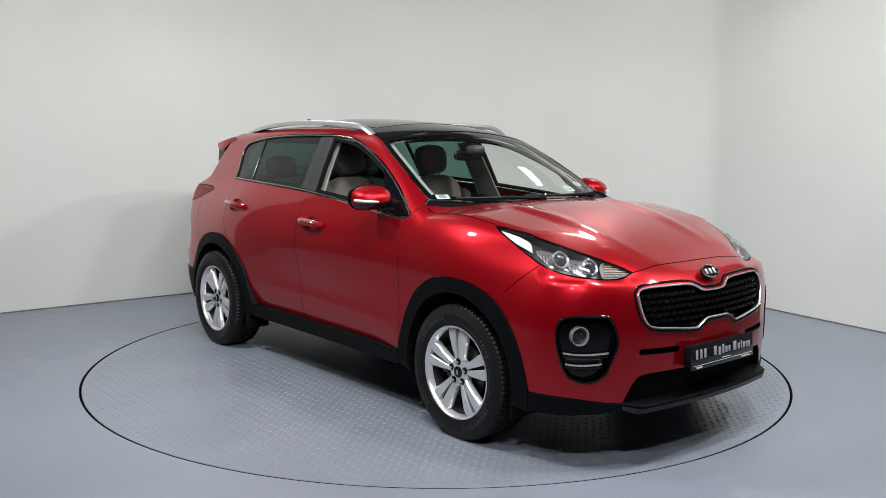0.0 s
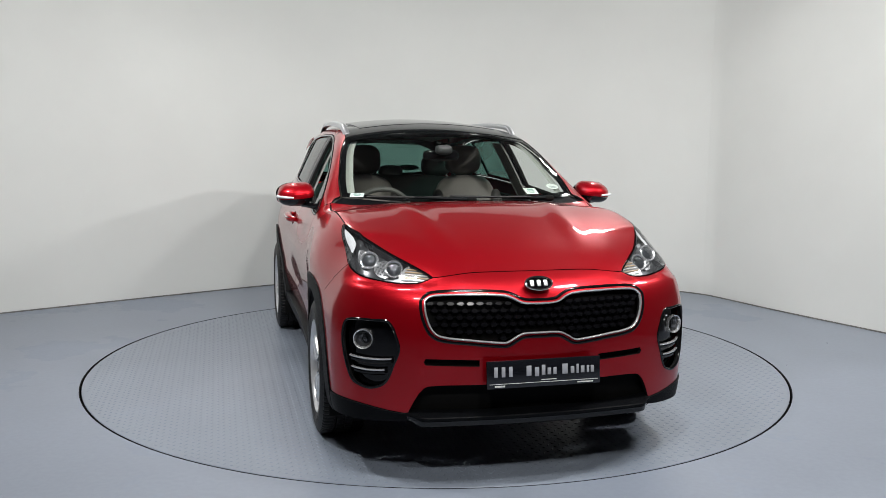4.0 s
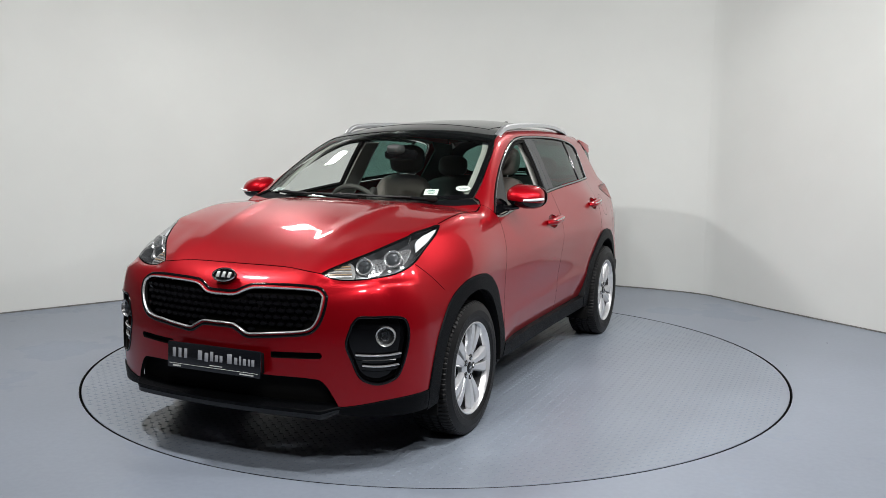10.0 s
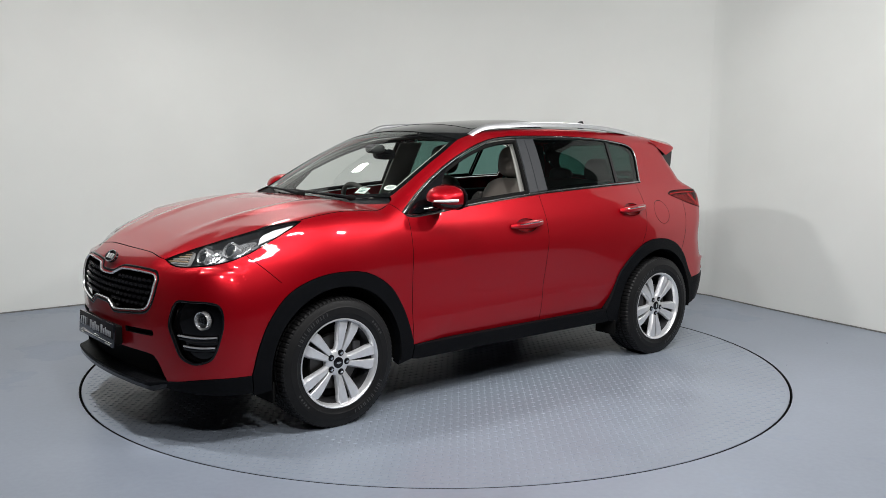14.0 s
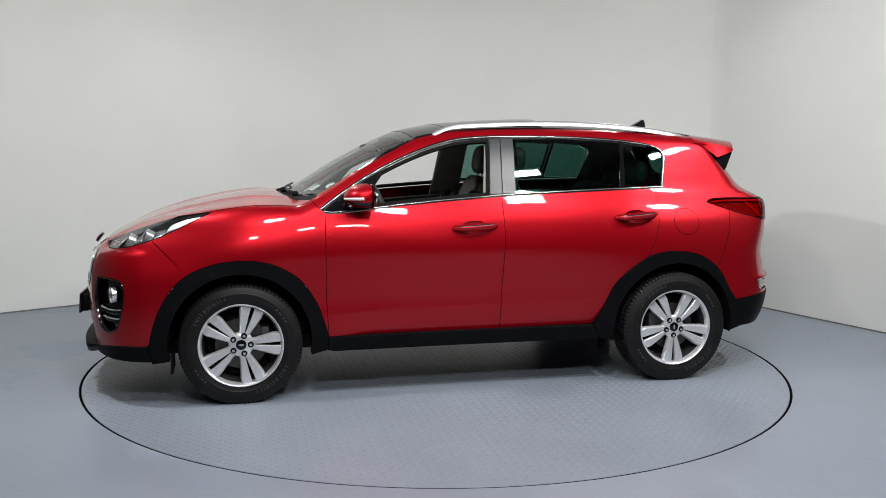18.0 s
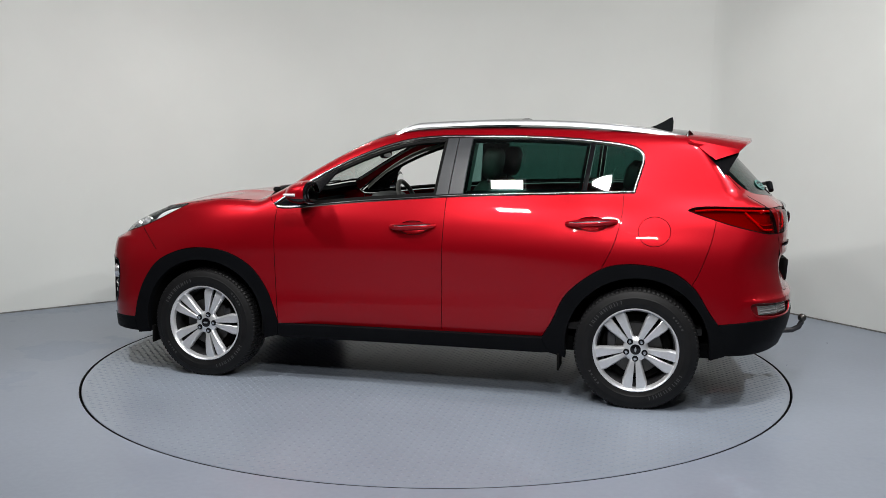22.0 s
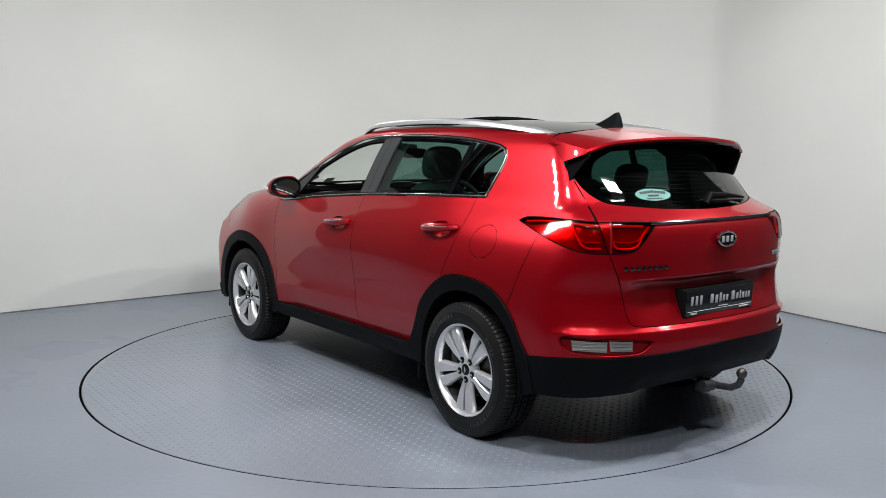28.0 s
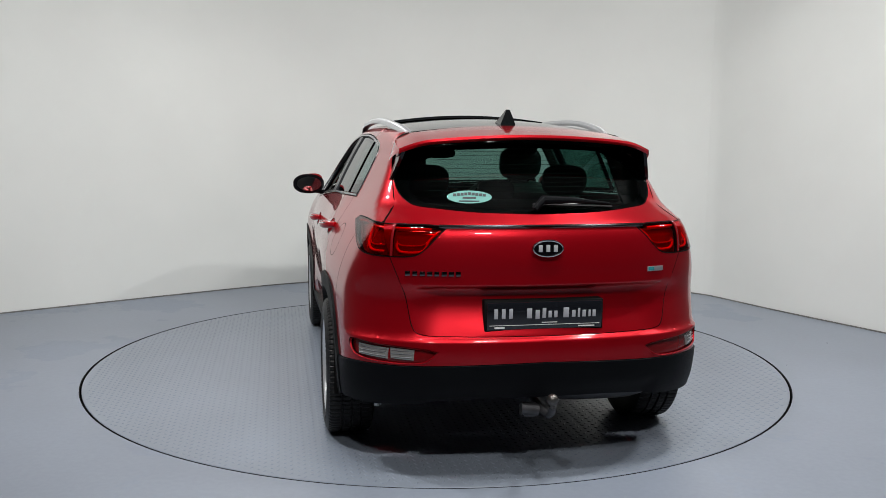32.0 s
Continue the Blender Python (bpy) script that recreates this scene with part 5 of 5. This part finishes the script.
def mirror(car, s):
    """Door mirror: red upper shell, black lower shell, bright side lamp, glass to the rear."""
    c = Vector((.655, .925, 1.182))
    verts, faces = [], []
    seg, rings = 28, 16
    def shell(z_low, z_high, grow=0.0):
        v, f = [], []
        for i in range(rings + 1):
            h = z_low + (z_high - z_low) * i / rings
            k = max(1 - abs(h) ** 2.6, 0) ** .42
            for j in range(seg):
                a = 2 * math.pi * j / seg
                ca, sa = math.cos(a), math.sin(a)
                x = (.098 if ca > 0 else .070) * math.copysign(abs(ca) ** (.80 if ca > 0 else .35), ca) * k
                y = .104 * math.copysign(abs(sa) ** .75, sa) * k
                z = .066 * h
                z += .018 * (x / .1) * (-1 if h > 0 else .1) + .010 * (-y / .11)
                v.append((c.x + x - (.22 * max(y, 0) if ca > 0 else 0), c.y + y, c.z + z + .004))
        for i in range(rings):
            for j in range(seg):
                q = (j + 1) % seg
                f.append((i * seg + j, i * seg + q, (i + 1) * seg + q, (i + 1) * seg + j))
        f.append(tuple(range(seg))[::-1])
        f.append(tuple(rings * seg + j for j in range(seg)))
        return v, f
    body = part("door_mirror", sided(shell(-.38, 1.0), s), RED, car, "red door mirror with a bright side lamp", sharp=60)
    part("lower_shell", sided(shell(-1.0, -.40), s), GLOSS, body, "black lower shell", sharp=60)
    path = [(c.x + .097 - .5 * (t ** 2) * .11, c.y + .020 + .084 * t, c.z - .012 + .004 * t) for t in np.linspace(0, 1, 12)]
    path = [(x - (.045 if i == 11 else 0), y, z) for i, (x, y, z) in enumerate(path)]
    part("side_lamp", sided(tube(path, [.006 + .003 * i / 11 for i in range(12)], 8, flat=.9), s), FROST, body, "white indicator strip")
    part("mirror_bezel", sided(moved(plate([(y * (1 + .10 * abs(y * z) * 160), z * (1 + .08 * abs(y * z) * 160)) for y, z in oval(.218, .138, 40)], .010), Matrix.Translation((c.x - .068, c.y, c.z)) @ pose(0, 0, 0, 0, 0, 180)), s), GLOSS, body, "black mirror bezel")
    part("mirror_glass", sided(moved(plate([(y * 1, z) for y, z in oval(.174, .102, 28)], .006), Matrix.Translation((c.x - .0805, c.y - .003, c.z)) @ pose(0, 0, 0, 0, 0, 180)), s), MIRROR, body, "mirror glass")
    part("mirror_arm", sided(tube([(.70, .80, 1.118), (.69, .84, 1.120), (.67, .89, 1.128)], [.030, .026, .024], 12, flat=.6), s), GLOSS, body, "black mirror arm")


def rail(car, s):
    path = [(.165, .556, 1.535), (.12, .560, 1.560), (.04, .563, 1.588), (-.10, .566, 1.600), (-.4, .567, 1.612), (-.75, .563, 1.613), (-1.05, .553, 1.600), (-1.30, .535, 1.576), (-1.45, .518, 1.556), (-1.56, .502, 1.532)]
    p = spline(path, .03)
    n = len(p)
    verts, faces = [], []
    for i, q in enumerate(p):
        k = min(i, n - 1 - i) / 6
        h = .013 + .005 * min(k, 1)
        for a, b in ((-.015, -h), (-.019, 0), (-.014, h * .55), (-.004, h * .72), (.006, h * .62), (.016, h * .1), (.021, -h)):
            verts.append((q[0], q[1] + a, q[2] + b))
    for i in range(n - 1):
        for j in range(6):
            faces.append((i * 7 + j, i * 7 + j + 1, (i + 1) * 7 + j + 1, (i + 1) * 7 + j))
    faces += [tuple(range(7)), tuple((n - 1) * 7 + j for j in range(7))[::-1]]
    part("roof_rail", sided((verts, faces), s), SATIN, car, "satin aluminium roof rail", sharp=50)


def rear_details(car, L):
    out = chain(L["tail_lamp_top"], L["tail_lamp_low"])
    for s in (1, -1):
        lamp = panel("tail_lamp", "stern", out, DEEPRED, car, "wraparound tail lamp with red light guides", side=s, lift=-.028, depth=0, gap=.003)
        panel("lens", "stern", out, REDLENS, lamp, "red lens", side=s, lift=.002, depth=.012, gap=.002)
        for lo, hi in ((.470, .635), (.665, .800)):
            inner, outer = (.49, .625) if lo < .6 else (.675, .79)
            ring = spline([(inner - .035 if lo < .6 else inner, 1.125), (inner + .0, 1.08), (inner + .03, 1.028), (outer - .02, 1.022), (outer, 1.04), (outer, 1.06)], .01) if lo < .6 else spline([(outer + .02, 1.125), (outer - .005, 1.075), (outer - .04, 1.03), (inner + .03, 1.022), (inner + .002, 1.022)], .01)
            part("light_guide", sided(band("stern", ring, .012, -.022, .008), s), BRIGHTRED, lamp, "bright red light guide")
            ring2 = ring * (1, .55) + (0, 1.085 * .45)
            part("light_guide", sided(band("stern", ring2, .007, -.024, .006), s), REDLAMP, lamp)
        path = spline([(1.06, 1.126), (.95, 1.134), (.80, 1.133), (.62, 1.131), (.49, 1.127)], .02)
        part("light_strip", sided(band("stern", path, .012, -.016, .008), s), BRIGHTRED, lamp, "bright red upper strip")
        split = np.array([(.640, z) for z in np.linspace(1.004, 1.138, 12)])
        part("lamp_joint", sided(band("stern", split, .012, .001, .003), s), DEEPRED, lamp)
        part("lamp_edge", sided(close_band("stern", inset(dense(out), .002), .005, -.001, .003), s), VOID, lamp)
        fog = rear_fog()
        low = panel("rear_bumper_lamp", "stern", fog, DEEPRED, car, "low rear lamp in red and clear plastic", side=s, lift=-.014, depth=0)
        part("lamp_edge", sided(close_band("stern", fog, .008, -.004, .007), s), RED, low)
        for a, b in ((.645, .785), (.538, .632)) if s > 0 else ((.715, .815),):
            box = chain([(a, .552), (b, .556), (b + .006, .606), (a - .002, .602)])
            panel("clear_lamp", "stern", box, CLEARLAMP, low, "ribbed clear lamp", side=s, lift=-.006, depth=.01)
            for z in (.565, .580, .593):
                part("lamp_rib", sided(band("stern", np.array([(a + .006, z), ((a + b) / 2, z), (b - .004, z)]), .003, -.005, .003), s), SATIN, low)
    path = np.stack([np.linspace(-.462, .462, 60), np.full(60, 1.131)], 1)
    part("chrome_bar", band("stern", path, .018, .002, .010), DARKCHROME, car, "dark chrome strip across the tailgate")
    emblem(car, (-2.222, 0, 1.043), 0)
    plate_at(car, (-2.196, 0, .745), -3, -1)
    part("plate_frame", brick(-2.160, 0, .745, .07, .54, .136, .006), VOID, car)
    # row of small bars on the tailgate
    y = .612
    name = []
    for i, w in enumerate((.026, .026, .028, .028, .026, .028, .028, .026)):
        q = skin("rear", np.array([(y - w / 2, .932)]))[0]
        name.append(brick(q[0] - .003, q[1], q[2], .006, w * .80, .020, .001))
        y -= .0305
    part("name_badge", join(*name), DARKCHROME, car, "row of small dark chrome bars")
    q = skin("rear", np.array([(-.530, .935)]))[0]
    eco = part("side_badge", moved(brick(0, 0, 0, .006, .085, .022, .002), Matrix.Translation(q) @ pose(0, 0, 0, 0, 0, 14)), SATIN, car, "small silver and teal badge")
    part("badge_field", moved(brick(-.0035, .022, 0, .002, .03, .016), Matrix.Translation(q) @ pose(0, 0, 0, 0, 0, 14)), material("teal_enamel", (.03, .25, .27), .3), eco)
    # rear wiper
    a, b, c = skin("rear", np.array([(-.0, 1.205), (-.06, 1.235), (-.33, 1.215)]))
    wiper = part("rear_wiper", tube([(a[0] - .02, a[1] + .03, a[2]), (b[0] - .04, b[1] + .05, b[2] + .01), (b[0] - .04, b[1] - .08, b[2] + .008), (c[0] - .03, c[1], c[2] + .01)], [.016, .020, .014, .006], 10), CLADDING, car, "black rear wiper")
    part("blade", tube([(b[0] - .015, .03, b[2] - .012), (c[0] - .012, c[1] - .02, c[2] - .006)], .006, 6), RUBBER, wiper)
    # aerial, washer marks
    fin = [(-1.350, 1.588), (-1.40, 1.606), (-1.45, 1.632), (-1.488, 1.655), (-1.502, 1.658), (-1.508, 1.632), (-1.506, 1.572)]
    v = []
    for x, z in fin:
        w = .034 * (1 - ((z - 1.585) / .085)) + .004
        v += [(x, w, z), (x, -w, z)]
    n = len(fin)
    f = [(2 * i, 2 * i + 1, 2 * i + 3, 2 * i + 2) for i in range(n - 1)]
    f += [tuple(2 * i for i in range(n))[::-1], tuple(2 * i + 1 for i in range(n))]
    part("roof_aerial", (v, [tuple(reversed(q)) for q in f]), ROOFBLACK, car, "black shark-fin roof aerial", sharp=30)
    # raised sunroof panel
    xs, ys = np.linspace(.06, -.58, 12), np.linspace(-.46, .46, 15)
    up, dn = [], []
    for x in xs:
        for y in ys:
            z = float(top(np.array([x]))[0] - crown(np.array([x]))[0] * y * y) - .008 + .017 * ((.06 - x) / .64) ** 1.6
            up.append((x, y, z + .010)), dn.append((x, y, z - .004))
    k, m = len(up), len(ys)
    f = [(i * m + j, i * m + j + 1, (i + 1) * m + j + 1, (i + 1) * m + j) for i in range(len(xs) - 1) for j in range(m - 1)]
    rim = [j for j in range(m)] + [i * m + m - 1 for i in range(1, len(xs))] + [(len(xs) - 1) * m + j for j in range(m - 2, -1, -1)] + [i * m for i in range(len(xs) - 2, 0, -1)]
    f2 = [tuple(i + k for i in reversed(q)) for q in f] + [(rim[i], rim[i] + k, rim[(i + 1) % len(rim)] + k, rim[(i + 1) % len(rim)]) for i in range(len(rim))]
    part("sunroof_panel", (up + dn, f + f2), ROOFBLACK, car, "black glass sunroof panel, tilted open", sharp=40)
    # oval sticker inside the rear screen
    q = skin("rear", np.array([(.305, 1.252)]))
    nn = normals(q)[0]
    at = Matrix.Translation(Vector(q[0]) + Vector(nn) * .002) @ Vector(nn).to_track_quat("X", "Z").to_matrix().to_4x4()
    st = part("rear_sticker", moved(plate(oval(.20, .072, 36), .001), at), MINT, car, "pale mint oval sticker with dark bars")
    bars = [brick(.0012, y, .018 - abs(y) * .12, .001, .014, .014) for y in np.linspace(-.066, .066, 9)] + [brick(.0012, 0, -.006, .001, .06, .010), brick(.0012, 0, -.024, .001, .09, .006)]
    part("sticker_print", moved(join(*bars), at), INK, st)


def screen_details(car):
    # wipers on the scuttle
    for a, b, c in (((1.045, .02, 1.172), (1.00, -.30, 1.184), (.95, -.56, 1.186)), ((1.00, .50, 1.174), (1.035, .20, 1.184), (1.02, -.10, 1.190))):
        arm = part("wiper", tube([a, tuple(.5 * (u + v) for u, v in zip(a, b)), b], [.013, .010, .006], 8), CLADDING, car, "black windscreen wiper")
        part("blade", tube([(b[0] - .01, b[1] * 1.6 - c[1] * .6, b[2] + .0), b, c], .007, 6), RUBBER, arm)
        part("wiper_hub", pillow(a[0], a[1], a[2], .045, .06, .035, 2.4), VOID, arm)
    # tax discs and stickers inside the screen
    for y, z0, w, h, mat, shape, label in ((.435, .885, .080, .062, WHITE, 0, "white paper label inside the windscreen"), (.600, .805, .085, .055, WHITE, 1, "round white disc inside the windscreen"), (-.604, .885, .078, .044, FROST, 0, "small printed label inside the windscreen")):
        q = skin("top", np.array([(z0, y)]))
        nn = normals(q)[0]
        at = Matrix.Translation(Vector(q[0]) - Vector(nn) * (.0052 if y < 0 else .016)) @ Vector(nn).to_track_quat("X", "Z").to_matrix().to_4x4()
        geo = plate(oval(w, h, 28) if shape else [(-w / 2, -h / 2), (w / 2, -h / 2), (w / 2, h / 2), (-w / 2, h / 2)], .001)
        st = part("screen_sticker", moved(geo, at), mat, car, label)
        part("sticker_print", moved(join(*[brick(.001, 0, t * h, .001, w * k, h * .08) for t, k in ((.25, .5), (.0, .6), (-.22, .4))]), at), MINT if not shape else PALEINK, st)
    q = skin("top", np.array([(.46, 0)]))[0]
    mir = part("rear_view_mirror", pillow(q[0] - .05, 0, q[2] - .085, .035, .235, .070, 3.2), GLOSS, car, "black rear-view mirror")
    part("sensor_box", pillow(q[0] + .02, 0, q[2] - .05, .12, .10, .06, 3), TRIM, mir)


def seat(car, y, dark):
    mat = LEATHER
    s = new("front_seat")
    s.parent = car
    tagged(s, "taupe leather front seat with dark side bolsters")
    part("cushion", moved(pillow(0, 0, 0, .52, .50, .17, 3.4), pose(.0, y, .60, 0, -8)), mat, s)
    part("backrest", moved(pillow(0, 0, 0, .15, .46, .62, 3.6), pose(-.30, y, .95, 0, -17)), mat, s)
    for k in (-1, 1):
        part("bolster", moved(pillow(.04, 0, 0, .15, .09, .50, 3), pose(-.28, y + k * .215, .90, 0, -17)), DARKLEATHER, s)
        part("headrest_post", tube([(-.385, y + k * .06, 1.22), (-.40, y + k * .06, 1.30)], .007, 8), CHROME, s)
    part("headrest", moved(pillow(0, 0, 0, .12, .27, .21, 3.0), pose(-.415, y, 1.36, 0, -10)), mat if not dark else DARKLEATHER, s)


def interior(car, L):
    part("dashboard", moved(pillow(.62, 0, .94, .62, 1.42, .26, 4), Matrix()), TRIM, car, "charcoal dashboard")
    part("dash_hood", pillow(.50, -.37, 1.075, .22, .38, .10, 3), TRIM, car)
    part("centre_stack", brick(.38, 0, .86, .20, .30, .30, .03), TRIM, car)
    ring = [(.19 * math.cos(a), .19 * math.sin(a)) for a in np.linspace(0, 2 * math.pi, 41)]
    at = Matrix.Translation((.335, -.37, 1.025)) @ pose(0, 0, 0, 0, 24)
    wheel = part("steering_wheel", moved(tube([(0, a, b) for a, b in ring], .0165, 10, caps=False, up=(1, 0, 0)), at), DARKLEATHER, car, "black leather steering wheel")
    part("wheel_boss", moved(pillow(.02, 0, 0, .06, .16, .14, 2.6), at), TRIM, wheel)
    part("wheel_spokes", moved(join(brick(.01, .1, 0, .02, .14, .035, .006), brick(.01, -.1, 0, .02, .14, .035, .006), brick(.01, 0, -.1, .02, .04, .14, .006)), at), SATIN, wheel)
    for y in (.37, -.37):
        seat(car, y, y < 0)
    bench = new("rear_bench")
    bench.parent = car
    tagged(bench, "dark leather rear bench seat")
    part("cushion", moved(pillow(0, 0, 0, .50, 1.30, .18, 4), pose(-.86, 0, .64, 0, -6)), DARKLEATHER, bench)
    part("backrest", moved(pillow(0, 0, 0, .15, 1.30, .56, 4), pose(-1.18, 0, .95, 0, -20)), DARKLEATHER, bench)
    for y in (.38, 0, -.38):
        part("headrest", moved(pillow(0, 0, 0, .10, .25 if y else .20, .17 if y else .11, 3), pose(-1.275, y, 1.29 if y else 1.24, 0, -12)), DARKLEATHER, bench)
    part("load_cover", brick(-1.62, 0, 1.06, .62, 1.20, .02, .006), TRIM, car)
    part("cabin_floor", brick(-.5, 0, .42, 2.4, 1.42, .04), TRIM, car)
    part("bulkhead", brick(.98, 0, .72, .04, 1.36, .70), VOID, car)
    part("load_floor", brick(-1.65, 0, .62, .80, 1.1, .04), TRIM, car)
    roof = both_top(chain(spline([(.24, 0), (.20, .40), (.14, .53)]), spline([(.14, .53), (-.5, .535), (-1.2, .52), (-1.70, .47)]), spline([(-1.70, .47), (-1.72, 0)])))
    panel("headliner", "top", roof, PALETRIM, car, "pale grey headliner", lift=-.045, depth=0, step=.06, holes=[both_top(np.array([(.05, 0), (.05, .36), (-1.0, .36), (-1.0, 0)]))])
    panel("sun_blind", "top", both_top(np.array([(.06, 0), (.06, .37), (-1.01, .37), (-1.01, 0)])), TRIM, car, lift=-.052, depth=0, step=.08)
    for s in (1, -1):
        low = [(.80, 1.05), (.80, .45), (-.18, .45), (-.18, 1.13)]
        panel("door_card", "side", low, TRIM, car, "charcoal door lining", side=s, lift=-.075, depth=.02)
        panel("door_card", "side", [(-.22, 1.14), (-.22, .45), (-.75, .45), (-1.05, .82), (-1.20, 1.16)], TRIM, car, "charcoal door lining", side=s, lift=-.075, depth=.02)
        panel("pillar_lining", "side", [(-.10, 1.10), (-.16, 1.51), (-.36, 1.51), (-.33, 1.10)], PALETRIM, car, side=s, lift=-.05, depth=.01)
        fp = chain(spline([(.80, 1.13), (.60, 1.285), (.34, 1.415), (.06, 1.505)]), spline([(.02, 1.53), (.30, 1.465), (.56, 1.345), (.80, 1.17)]))
        panel("pillar_lining", "side", fp, PALETRIM, car, "pale grey front pillar lining", side=s, lift=-.035, depth=.01)
        edge = L["ws_side"][3:-1]
        panel("pillar_lining", "top", chain(edge - (0, .030), (edge - (.01, .078))[::-1]), PALETRIM, car, "pale grey pillar lining beside the windscreen", side=s, lift=-.030, depth=0, step=.02, gap=.001)
        panel("pillar_lining", "side", [(-1.30, 1.15), (-1.36, 1.44), (-1.24, 1.52), (-1.66, 1.49), (-1.82, 1.15)], TRIM, car, side=s, lift=-.05, depth=.01)
        panel("roof_lining", "side", chain(spline([(.05, 1.512), (-.33, 1.537), (-.97, 1.522), (-1.25, 1.485)]), spline([(-1.28, 1.515), (-.97, 1.545), (-.33, 1.560), (.03, 1.535)])), PALETRIM, car, side=s, lift=-.04, depth=.01)


def build_car():
    car = new("car")
    tagged(car, "glossy metallic red five-door SUV with black plastic trim on the turntable", "car")
    L = car_body(car)
    wheels(car)
    underside(car)
    front_details(car, L)
    side_details(car)
    rear_details(car, L)
    screen_details(car)
    interior(car, L)
    return car


def motions():
    rows = [(t, pose(0, 0, 0, 0, 0, a)) for t, a in TURN]
    walk(CAR, rows)
    walk(DISC, rows)


studio()
DISC = turntable()
CAR = build_car()
motions()
